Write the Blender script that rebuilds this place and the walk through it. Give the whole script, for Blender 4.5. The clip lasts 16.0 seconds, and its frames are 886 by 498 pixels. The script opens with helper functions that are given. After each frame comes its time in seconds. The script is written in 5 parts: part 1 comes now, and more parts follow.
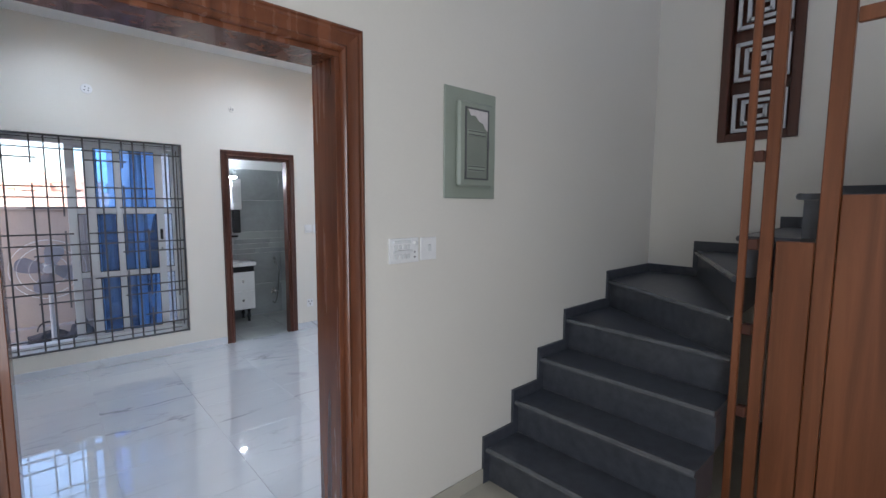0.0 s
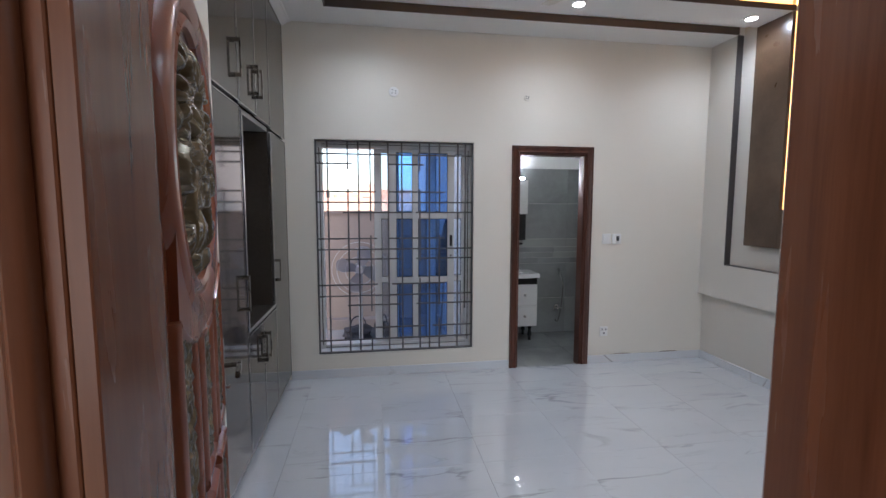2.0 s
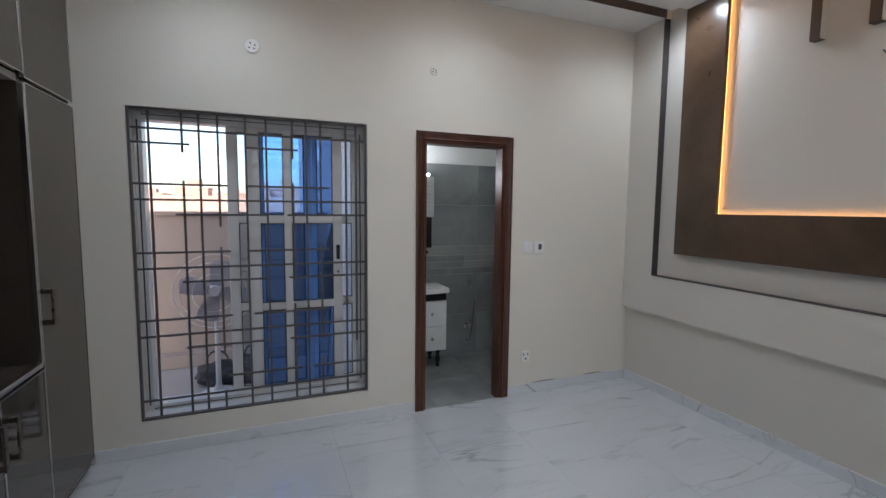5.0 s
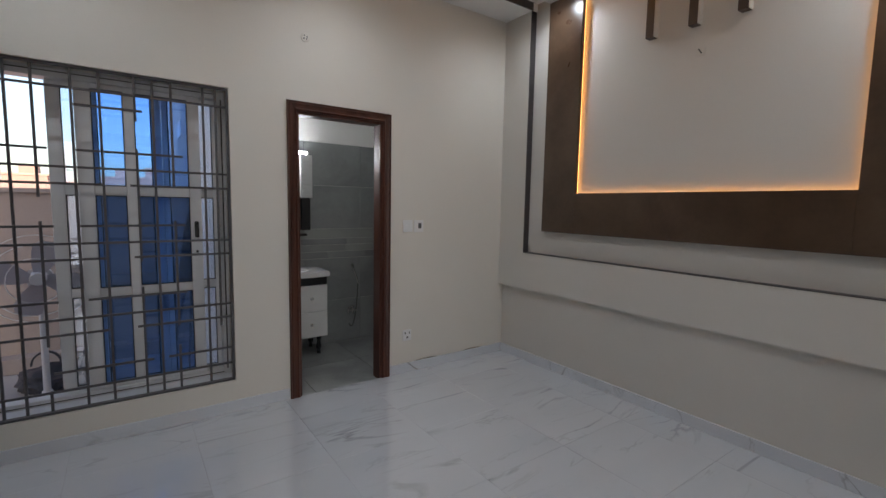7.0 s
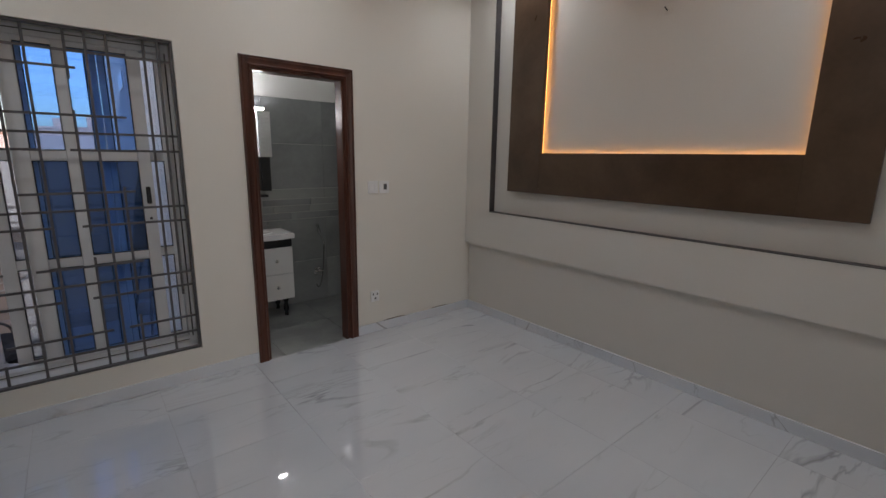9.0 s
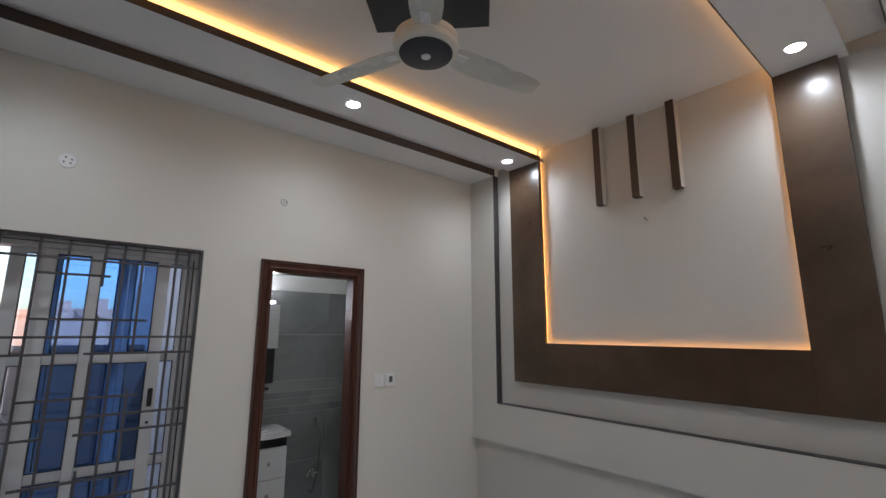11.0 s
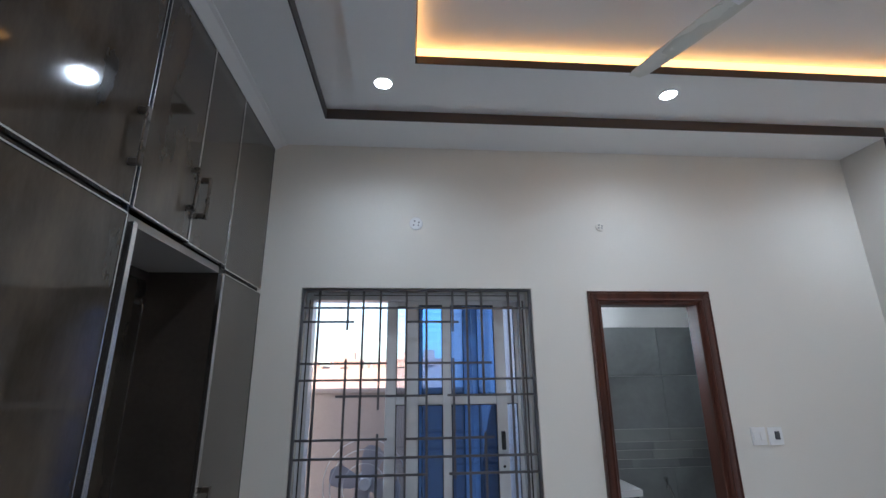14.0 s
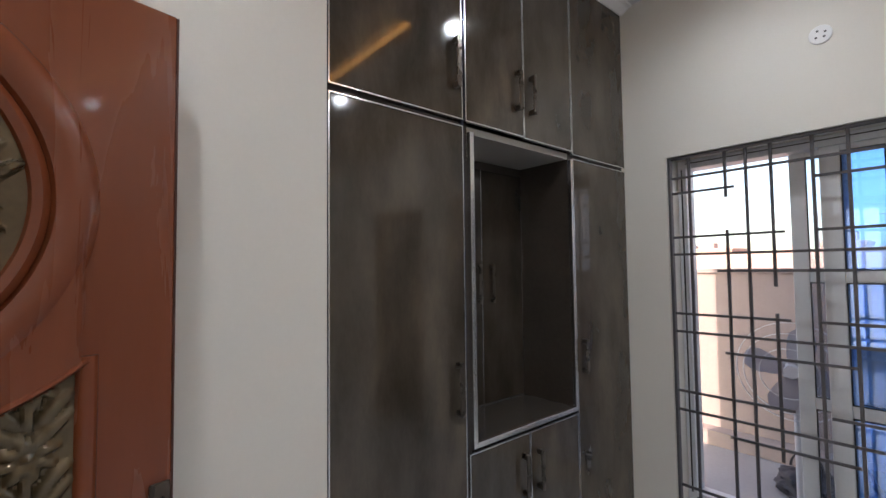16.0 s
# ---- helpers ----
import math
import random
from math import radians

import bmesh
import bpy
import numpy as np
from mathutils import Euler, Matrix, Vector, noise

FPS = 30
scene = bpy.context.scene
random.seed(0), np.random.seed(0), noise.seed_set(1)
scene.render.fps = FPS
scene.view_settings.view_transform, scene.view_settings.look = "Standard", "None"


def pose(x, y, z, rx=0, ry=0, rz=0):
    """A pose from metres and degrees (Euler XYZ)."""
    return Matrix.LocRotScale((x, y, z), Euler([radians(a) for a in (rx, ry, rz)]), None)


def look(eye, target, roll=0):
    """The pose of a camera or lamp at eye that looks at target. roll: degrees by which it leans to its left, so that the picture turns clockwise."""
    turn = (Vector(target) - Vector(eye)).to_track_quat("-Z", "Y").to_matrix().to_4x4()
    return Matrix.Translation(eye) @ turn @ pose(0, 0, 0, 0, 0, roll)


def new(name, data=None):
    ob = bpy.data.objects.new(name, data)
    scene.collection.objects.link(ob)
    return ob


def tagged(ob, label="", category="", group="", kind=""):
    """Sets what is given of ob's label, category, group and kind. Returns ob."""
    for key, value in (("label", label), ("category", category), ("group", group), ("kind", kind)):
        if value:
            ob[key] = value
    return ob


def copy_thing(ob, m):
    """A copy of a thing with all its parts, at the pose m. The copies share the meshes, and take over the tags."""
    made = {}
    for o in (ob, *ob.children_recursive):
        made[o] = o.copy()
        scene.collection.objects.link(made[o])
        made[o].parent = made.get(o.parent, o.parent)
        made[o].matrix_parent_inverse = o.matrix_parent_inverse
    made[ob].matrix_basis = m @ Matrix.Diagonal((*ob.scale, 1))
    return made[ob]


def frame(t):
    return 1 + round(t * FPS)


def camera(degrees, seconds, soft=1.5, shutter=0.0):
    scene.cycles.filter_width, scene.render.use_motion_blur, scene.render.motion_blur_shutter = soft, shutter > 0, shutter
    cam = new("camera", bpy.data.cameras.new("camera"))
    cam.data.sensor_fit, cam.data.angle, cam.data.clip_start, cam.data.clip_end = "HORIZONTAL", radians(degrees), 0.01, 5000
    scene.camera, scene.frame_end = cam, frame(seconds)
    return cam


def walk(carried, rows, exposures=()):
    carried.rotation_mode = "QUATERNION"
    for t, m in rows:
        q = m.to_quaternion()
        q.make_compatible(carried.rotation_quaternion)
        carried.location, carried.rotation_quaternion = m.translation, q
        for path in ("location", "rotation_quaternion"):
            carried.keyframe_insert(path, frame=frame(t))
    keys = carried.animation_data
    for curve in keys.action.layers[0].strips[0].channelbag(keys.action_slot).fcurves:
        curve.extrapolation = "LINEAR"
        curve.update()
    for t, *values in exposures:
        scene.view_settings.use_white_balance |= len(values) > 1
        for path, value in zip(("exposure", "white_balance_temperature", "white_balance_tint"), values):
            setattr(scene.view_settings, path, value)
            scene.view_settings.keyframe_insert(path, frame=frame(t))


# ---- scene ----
cam = camera(89.7, 16.0)
PATH = [
    (0, (0.216, 0.105, 1.548), (1.552, 1.58, 1.352), 0.3),
    (0.5, (0.253, 0.358, 1.562), (1.23, 2.091, 1.364), 0.2),
    (1, (0.321, 0.621, 1.542), (1.024, 2.483, 1.35), 0.1),
    (1.5, (0.407, 0.908, 1.565), (0.860, 2.845, 1.373), 0.2),
    (2, (0.402, 1.237, 1.558), (0.7125, 3.204, 1.370), 0.1),
    (2.5, (0.416, 1.534, 1.563), (0.711, 3.503, 1.365), 0.2),
    (3, (0.486, 1.801, 1.563), (0.77, 3.771, 1.372), 0.1),
    (3.5, (0.533, 1.996, 1.554), (0.816, 3.967, 1.368), 0.2),
    (4, (0.574, 2.114, 1.546), (0.902, 4.079, 1.374), 0.3),
    (4.5, (0.611, 2.149, 1.562), (1.157, 4.065, 1.385), 0.6),
    (5, (0.65, 2.144, 1.562), (1.39, 3.993, 1.381), 0.6),
    (5.2, (0.665, 2.146, 1.556), (1.589, 3.909, 1.367), 0.8),
    (7.3, (0.783, 2.104, 1.422), (1.961, 3.706, 1.205), 0.9),
    (7.5, (0.792, 2.101, 1.424), (1.988, 3.682, 1.161), 0.9),
    (8, (0.797, 2.106, 1.42), (2.015, 3.645, 1.037), 0.9),
    (8.5, (0.79, 2.111, 1.455), (2.022, 3.621, 1.007), 0.9),
    (9, (0.783, 2.11, 1.504), (2.032, 3.618, 1.097), 0.9),
    (9.5, (0.786, 2.087, 1.543), (2.049, 3.621, 1.318), 0.9),
    (10, (0.76, 2.091, 1.567), (2.035, 3.632, 1.557), 0.7),
    (10.2, (0.757, 2.096, 1.578), (2.013, 3.648, 1.704), 0.7),
    (12.3, (0.561, 2.274, 1.691), (1.832, 3.743, 2.168), 0.2),
    (12.5, (0.558, 2.298, 1.69), (1.815, 3.771, 2.191), 0.0),
    (13, (0.559, 2.342, 1.694), (1.586, 3.973, 2.228), 0.2),
    (13.5, (0.556, 2.407, 1.672), (1.178, 4.229, 2.211), -0.1),
    (14, (0.556, 2.561, 1.614), (0.708, 4.477, 2.164), -0.6),
    (14.5, (0.577, 2.665, 1.617), (0.249, 4.578, 2.1), -0.9),
    (15, (0.678, 2.742, 1.612), (-0.165, 4.512, 2.007), -0.7),
    (15.5, (0.807, 2.739, 1.56), (-0.493, 4.234, 1.834), -0.6),
    (16, (0.998, 2.722, 1.536), (-0.53, 4.01, 1.624), -0.7),
]
EXPOSURES = [(0, 1.96, 5800, 12), (0.5, 1.74, 5900, 13), (1.5, 1.54, 6100, 15), (2.5, 1.78, 6180, 14), (3.5, 1.58, 6200, 13), (4.5, 1.52, 6250, 13), (5, 1.38, 6250, 12), (7.5, 0.98, 6750, 15), (8.5, 0.95, 6950, 16), (9.5, 0.94, 6700, 15),
             (10, 0.98, 6600, 14), (12.5, 1.18, 5900, 13), (13.5, 1.32, 5700, 11), (14.2, 1.5, 5750, 11), (15, 1.62, 5950, 12), (16, 1.76, 6550, 15)]
walk(cam, [(t, look(eye, target, roll)) for t, eye, target, roll in PATH], EXPOSURES)

# ---- world, sun, large lights ----
world = bpy.data.worlds.new("world")
scene.world = world
world.use_nodes = True
wn = world.node_tree.nodes
sky = wn.new("ShaderNodeTexSky")
sky.sky_type, sky.sun_disc = "NISHITA", False
sky.sun_elevation, sky.sun_rotation = radians(24), radians(200)
sky.air_density, sky.dust_density = 1.0, 1.6
wn["Background"].inputs["Strength"].default_value = 0.15
world.node_tree.links.new(sky.outputs[0], wn["Background"].inputs["Color"])
sun_data = bpy.data.lights.new("sun", "SUN")
sun_data.energy, sun_data.angle, sun_data.color = 2.4, radians(0.6), (1.0, 0.80, 0.70)
sun = new("sun", sun_data)
sun.matrix_world = look((0, 0, 0), (-math.sin(radians(200)), -math.cos(radians(200)), -math.tan(radians(24))))


def area(name, place, target, width, height, power, colour):
    data = bpy.data.lights.new(name, "AREA")
    data.shape, data.size, data.size_y, data.energy, data.color = "RECTANGLE", width, height, power, colour
    ob = new(name, data)
    ob.matrix_world = look(place, target)
    return ob


# added daylight fills in unseen openings: the hall's south doorway and the stairwell's roof
area("hall_daylight", (-0.65, -1.47, 1.35), (0.2, 1.7, 1.3), 1.5, 2.3, 14.5, (0.97, 0.98, 0.97))
# unseen lamp added to brighten the stairwell from a made-up roof opening
area("skylight", (3.0, 0.2, 5.62), (3.0, 0.25, 0.0), 1.3, 1.1, 0.9, (0.95, 0.98, 1.0))

# ---- materials ----


def material(name, colour, rough=0.5, metal=0.0, vary=0.06, scale=3.0, fine=60.0, bump=0.05, spec=0.5, stretch=(1, 1, 1), coat=0.0, per_piece=0.0):
    """A plain surface with broad and fine variation of colour, gloss and relief."""
    m = bpy.data.materials.new(name)
    m.use_nodes = True
    t = m.node_tree
    n, ln = t.nodes, t.links
    b = n["Principled BSDF"]
    co = n.new("ShaderNodeTexCoord")
    mp = n.new("ShaderNodeMapping")
    mp.inputs["Scale"].default_value = stretch
    ln.new(co.outputs["Object"], mp.inputs["Vector"])
    big, small = n.new("ShaderNodeTexNoise"), n.new("ShaderNodeTexNoise")
    big.inputs["Scale"].default_value, big.inputs["Detail"].default_value = scale, 4
    small.inputs["Scale"].default_value, small.inputs["Detail"].default_value = fine, 3
    ln.new(mp.outputs[0], big.inputs["Vector"])
    ln.new(mp.outputs[0], small.inputs["Vector"])
    add = n.new("ShaderNodeMath")
    add.operation = "MULTIPLY_ADD"
    ln.new(small.outputs["Fac"], add.inputs[0])
    add.inputs[1].default_value = 0.4
    ln.new(big.outputs["Fac"], add.inputs[2])
    ramp = n.new("ShaderNodeMapRange")
    ramp.inputs["From Min"].default_value, ramp.inputs["From Max"].default_value = 0.4, 1.0
    ramp.inputs["To Min"].default_value, ramp.inputs["To Max"].default_value = 1 - vary, 1 + vary
    ln.new(add.outputs[0], ramp.inputs["Value"])
    out = ramp.outputs["Result"]
    if per_piece:
        info = n.new("ShaderNodeObjectInfo")
        pr = n.new("ShaderNodeMapRange")
        pr.inputs["To Min"].default_value, pr.inputs["To Max"].default_value = 1 - per_piece, 1 + per_piece
        ln.new(info.outputs["Random"], pr.inputs["Value"])
        mu = n.new("ShaderNodeMath")
        mu.operation = "MULTIPLY"
        ln.new(out, mu.inputs[0])
        ln.new(pr.outputs["Result"], mu.inputs[1])
        out = mu.outputs[0]
    mix = n.new("ShaderNodeVectorMath")
    mix.operation = "SCALE"
    mix.inputs[0].default_value = colour
    ln.new(out, mix.inputs["Scale"])
    ln.new(mix.outputs[0], b.inputs["Base Color"])
    rr = n.new("ShaderNodeMapRange")
    rr.inputs["To Min"].default_value, rr.inputs["To Max"].default_value = rough * 0.8, min(1.0, rough * 1.2)
    ln.new(big.outputs["Fac"], rr.inputs["Value"])
    ln.new(rr.outputs["Result"], b.inputs["Roughness"])
    b.inputs["Metallic"].default_value = metal
    b.inputs["Specular IOR Level"].default_value = spec
    b.inputs["Coat Weight"].default_value = coat
    b.inputs["Coat Roughness"].default_value = 0.05
    if bump:
        bp = n.new("ShaderNodeBump")
        bp.inputs["Strength"].default_value, bp.inputs["Distance"].default_value = bump, 0.002
        ln.new(add.outputs[0], bp.inputs["Height"])
        ln.new(bp.outputs[0], b.inputs["Normal"])
    return m


def two_tone(name, dark, light, rough, stretch, scale=2.0, low=0.4, high=0.65, metal=0.0, coat=0.0, bump=0.03, detail=6, distort=0.6, per_piece=False):
    """Wood, marble, stone: two colours mixed by a stretched and distorted noise."""
    m = bpy.data.materials.new(name)
    m.use_nodes = True
    t = m.node_tree
    n, ln = t.nodes, t.links
    b = n["Principled BSDF"]
    co = n.new("ShaderNodeTexCoord")
    mp = n.new("ShaderNodeMapping")
    mp.inputs["Scale"].default_value = stretch
    ln.new(co.outputs["Object"], mp.inputs["Vector"])
    if per_piece:
        info = n.new("ShaderNodeObjectInfo")
        sc = n.new("ShaderNodeVectorMath")
        sc.operation = "SCALE"
        sc.inputs[0].default_value = (13.0, 17.0, 7.0)
        ln.new(info.outputs["Random"], sc.inputs["Scale"])
        ln.new(sc.outputs[0], mp.inputs["Location"])
    nz = n.new("ShaderNodeTexNoise")
    nz.inputs["Scale"].default_value, nz.inputs["Detail"].default_value, nz.inputs["Distortion"].default_value = scale, detail, distort
    ln.new(mp.outputs[0], nz.inputs["Vector"])
    fn = n.new("ShaderNodeTexNoise")
    fn.inputs["Scale"].default_value, fn.inputs["Detail"].default_value = scale * 14, 2
    ln.new(mp.outputs[0], fn.inputs["Vector"])
    ad = n.new("ShaderNodeMath")
    ad.operation = "MULTIPLY_ADD"
    ln.new(fn.outputs["Fac"], ad.inputs[0])
    ad.inputs[1].default_value = 0.12
    ln.new(nz.outputs["Fac"], ad.inputs[2])
    mr = n.new("ShaderNodeMapRange")
    mr.inputs["From Min"].default_value, mr.inputs["From Max"].default_value = low, high
    ln.new(ad.outputs[0], mr.inputs["Value"])
    mx = n.new("ShaderNodeMix")
    mx.data_type = "RGBA"
    mx.inputs["A"].default_value, mx.inputs["B"].default_value = (*dark, 1), (*light, 1)
    ln.new(mr.outputs["Result"], mx.inputs["Factor"])
    ln.new(mx.outputs["Result"], b.inputs["Base Color"])
    rr = n.new("ShaderNodeMapRange")
    rr.inputs["To Min"].default_value, rr.inputs["To Max"].default_value = rough * 0.75, rough * 1.3
    ln.new(nz.outputs["Fac"], rr.inputs["Value"])
    ln.new(rr.outputs["Result"], b.inputs["Roughness"])
    b.inputs["Metallic"].default_value, b.inputs["Coat Weight"].default_value = metal, coat
    b.inputs["Coat Roughness"].default_value = 0.06
    if bump:
        bp = n.new("ShaderNodeBump")
        bp.inputs["Strength"].default_value, bp.inputs["Distance"].default_value = bump, 0.002
        ln.new(ad.outputs[0], bp.inputs["Height"])
        ln.new(bp.outputs[0], b.inputs["Normal"])
    return m


def marble(name, per_piece, lift=1.0):
    """Polished white porcelain with sparse grey veins that run mostly along x."""
    m = bpy.data.materials.new(name)
    m.use_nodes = True
    n, ln = m.node_tree.nodes, m.node_tree.links
    b = n["Principled BSDF"]
    co = n.new("ShaderNodeTexCoord")
    mp = n.new("ShaderNodeMapping")
    mp.inputs["Scale"].default_value = (0.34, 1.5, 1.0)
    mp.inputs["Rotation"].default_value = (0, 0, radians(14))
    ln.new(co.outputs["Object"], mp.inputs["Vector"])
    if per_piece:
        info = n.new("ShaderNodeObjectInfo")
        sc = n.new("ShaderNodeVectorMath")
        sc.operation = "SCALE"
        sc.inputs[0].default_value = (31.0, 47.0, 11.0)
        ln.new(info.outputs["Random"], sc.inputs["Scale"])
        ln.new(sc.outputs[0], mp.inputs["Location"])
    vein = None
    for scale, width, weight in ((1.5, 0.012, 0.8), (3.1, 0.010, 0.35)):
        nz = n.new("ShaderNodeTexNoise")
        nz.inputs["Scale"].default_value, nz.inputs["Detail"].default_value = scale, 5
        nz.inputs["Roughness"].default_value, nz.inputs["Distortion"].default_value = 0.55, 0.9
        ln.new(mp.outputs[0], nz.inputs["Vector"])
        sub = n.new("ShaderNodeMath")
        sub.operation = "SUBTRACT"
        ln.new(nz.outputs["Fac"], sub.inputs[0])
        sub.inputs[1].default_value = 0.5
        ab = n.new("ShaderNodeMath")
        ab.operation = "ABSOLUTE"
        ln.new(sub.outputs[0], ab.inputs[0])
        mr = n.new("ShaderNodeMapRange")
        mr.inputs["From Min"].default_value, mr.inputs["From Max"].default_value = 0.0, width * 1.6
        mr.inputs["To Min"].default_value, mr.inputs["To Max"].default_value = weight, 0.0
        ln.new(ab.outputs[0], mr.inputs["Value"])
        gate = n.new("ShaderNodeTexNoise")
        gate.inputs["Scale"].default_value = scale * 1.3
        ln.new(mp.outputs[0], gate.inputs["Vector"])
        gr = n.new("ShaderNodeMapRange")
        gr.inputs["From Min"].default_value, gr.inputs["From Max"].default_value = 0.5, 0.66
        ln.new(gate.outputs["Fac"], gr.inputs["Value"])
        mu = n.new("ShaderNodeMath")
        mu.operation = "MULTIPLY"
        ln.new(mr.outputs["Result"], mu.inputs[0])
        ln.new(gr.outputs["Result"], mu.inputs[1])
        if vein is None:
            vein = mu.outputs[0]
        else:
            mxx = n.new("ShaderNodeMath")
            mxx.operation = "MAXIMUM"
            ln.new(vein, mxx.inputs[0])
            ln.new(mu.outputs[0], mxx.inputs[1])
            vein = mxx.outputs[0]
    cloud = n.new("ShaderNodeTexNoise")
    cloud.inputs["Scale"].default_value, cloud.inputs["Detail"].default_value = 2.2, 3
    ln.new(mp.outputs[0], cloud.inputs["Vector"])
    base = n.new("ShaderNodeMix")
    base.data_type = "RGBA"
    base.inputs["A"].default_value, base.inputs["B"].default_value = (0.52 * lift, 0.545 * lift, 0.59 * lift, 1), (0.61 * lift, 0.63 * lift, 0.665 * lift, 1)
    ln.new(cloud.outputs["Fac"], base.inputs["Factor"])
    mx = n.new("ShaderNodeMix")
    mx.data_type = "RGBA"
    mx.inputs["B"].default_value = (0.24, 0.24, 0.25, 1)
    ln.new(base.outputs["Result"], mx.inputs["A"])
    ln.new(vein, mx.inputs["Factor"])
    ln.new(mx.outputs["Result"], b.inputs["Base Color"])
    b.inputs["Roughness"].default_value = 0.03
    b.inputs["Specular IOR Level"].default_value = 0.8
    b.inputs["Coat Weight"].default_value = 1.0
    b.inputs["Coat IOR"].default_value = 1.6
    b.inputs["Coat Roughness"].default_value = 0.004
    return m


def glass(name, tint, gloss):
    """A thin pane: tinted see-through with mirror gloss."""
    m = bpy.data.materials.new(name)
    m.use_nodes = True
    n, ln = m.node_tree.nodes, m.node_tree.links
    n.remove(n["Principled BSDF"])
    tr, gl, fr, mx = n.new("ShaderNodeBsdfTransparent"), n.new("ShaderNodeBsdfGlossy"), n.new("ShaderNodeFresnel"), n.new("ShaderNodeMixShader")
    tr.inputs["Color"].default_value = (*tint, 1)
    gl.inputs["Roughness"].default_value = 0.02
    gl.inputs["Color"].default_value = (*gloss, 1)
    fr.inputs["IOR"].default_value = 1.7
    ln.new(fr.outputs[0], mx.inputs[0])
    ln.new(tr.outputs[0], mx.inputs[1])
    ln.new(gl.outputs[0], mx.inputs[2])
    ln.new(mx.outputs[0], n["Material Output"].inputs["Surface"])
    return m


def glow(name, colour, strength):
    m = bpy.data.materials.new(name)
    m.use_nodes = True
    b = m.node_tree.nodes["Principled BSDF"]
    b.inputs["Base Color"].default_value = (*colour, 1)
    b.inputs["Emission Color"].default_value = (*colour, 1)
    b.inputs["Emission Strength"].default_value = strength
    return m


CREAM = material("cream_wall_paint", (0.745, 0.715, 0.655), rough=0.55, vary=0.03, scale=0.9, fine=90, bump=0.06, spec=0.35)
PANELWALL = material("warm_white_panel_paint", (0.67, 0.64, 0.595), rough=0.5, vary=0.025, scale=1.1, fine=90, bump=0.05, spec=0.35)
CEIL = material("ceiling_white_paint", (0.84, 0.84, 0.83), rough=0.6, vary=0.02, scale=0.8, fine=80, bump=0.04, spec=0.3)
DARKTRIM = material("dark_groove_paint", (0.055, 0.048, 0.05), rough=0.4, vary=0.12, scale=5, fine=70, bump=0.05)
BROWNPANEL = two_tone("brown_textured_panel", (0.060, 0.034, 0.020), (0.115, 0.072, 0.045), 0.3, (1, 1, 1), scale=2.6, low=0.4, high=0.72, coat=0.15, bump=0.08, detail=8, distort=0.3)
BROWNBAR = material("dark_brown_laminate", (0.060, 0.036, 0.026), rough=0.35, vary=0.15, scale=6, fine=80, bump=0.04)
WOOD = two_tone("polished_red_brown_wood", (0.085, 0.026, 0.012), (0.215, 0.075, 0.034), 0.26, (9, 9, 0.55), scale=1.6, low=0.32, high=0.72, coat=0.35, bump=0.04)
RAILWOOD = two_tone("orange_brown_railing_wood", (0.135, 0.042, 0.014), (0.255, 0.088, 0.034), 0.4, (9, 9, 0.55), scale=1.6, low=0.32, high=0.72, coat=0.08, bump=0.03)
WOODDARK = two_tone("dark_stained_wood", (0.040, 0.013, 0.008), (0.105, 0.034, 0.020), 0.38, (9, 9, 0.55), scale=1.6, low=0.32, high=0.72, coat=0.06, bump=0.04)
DOORWOOD = two_tone("mahogany_door_wood", (0.168, 0.042, 0.016), (0.212, 0.056, 0.022), 0.27, (1.0, 7, 0.6), scale=1.2, low=0.3, high=0.75, coat=0.12, bump=0.03)
CARVED = material("carved_bronze_relief", (0.125, 0.090, 0.048), rough=0.24, metal=0.4, vary=0.3, scale=14, fine=90, bump=0.1, coat=0.3)
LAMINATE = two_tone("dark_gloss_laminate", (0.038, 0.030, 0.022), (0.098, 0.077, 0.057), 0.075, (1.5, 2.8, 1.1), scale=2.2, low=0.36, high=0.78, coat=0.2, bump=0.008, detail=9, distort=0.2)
# the wardrobe laminate again, with the shade of the niche put into its colours
NICHELAM = two_tone("dark_gloss_laminate_niche_shade", (0.030, 0.024, 0.019), (0.070, 0.056, 0.043), 0.10, (1.5, 2.8, 1.1), scale=2.2, low=0.36, high=0.78, coat=0.2, bump=0.008, detail=9, distort=0.2)
NICHETOP = material("grey_brown_board", (0.30, 0.275, 0.245), rough=0.4, vary=0.08, scale=5, fine=80, bump=0.03)
CARCASS = material("black_brown_board", (0.064, 0.053, 0.045), rough=0.14, vary=0.2, scale=3, fine=60, bump=0.02)
CHROME = material("polished_aluminium_edging", (0.72, 0.72, 0.73), rough=0.22, metal=1.0, vary=0.05, scale=8, fine=90, bump=0.02)
FILM = material("blue_black_gasket", (0.010, 0.014, 0.035), rough=0.3, vary=0.2, scale=8, bump=0.02)
PULL = material("bronze_pull", (0.10, 0.085, 0.07), rough=0.28, metal=0.8, vary=0.12, scale=20, fine=120, bump=0.03)
IRON = material("dark_painted_steel", (0.095, 0.090, 0.095), rough=0.45, metal=0.2, vary=0.15, scale=9, fine=120, bump=0.08)
ALU = material("grey_white_aluminium", (0.70, 0.71, 0.73), rough=0.35, metal=0.1, vary=0.05, scale=5, fine=80, bump=0.03)
# pale colour stands in for outside light behind the screen
PALEFRET = material("pale_backlight_fret", (0.62, 0.63, 0.66), rough=0.5, vary=0.05, scale=6, fine=80, bump=0.03)
SCUFF = material("bare_plaster_scuff", (0.27, 0.22, 0.17), rough=0.9, vary=0.3, scale=18, fine=120, bump=0.2)
RUBBER = material("black_gasket", (0.015, 0.015, 0.016), rough=0.6, vary=0.1, bump=0.05)
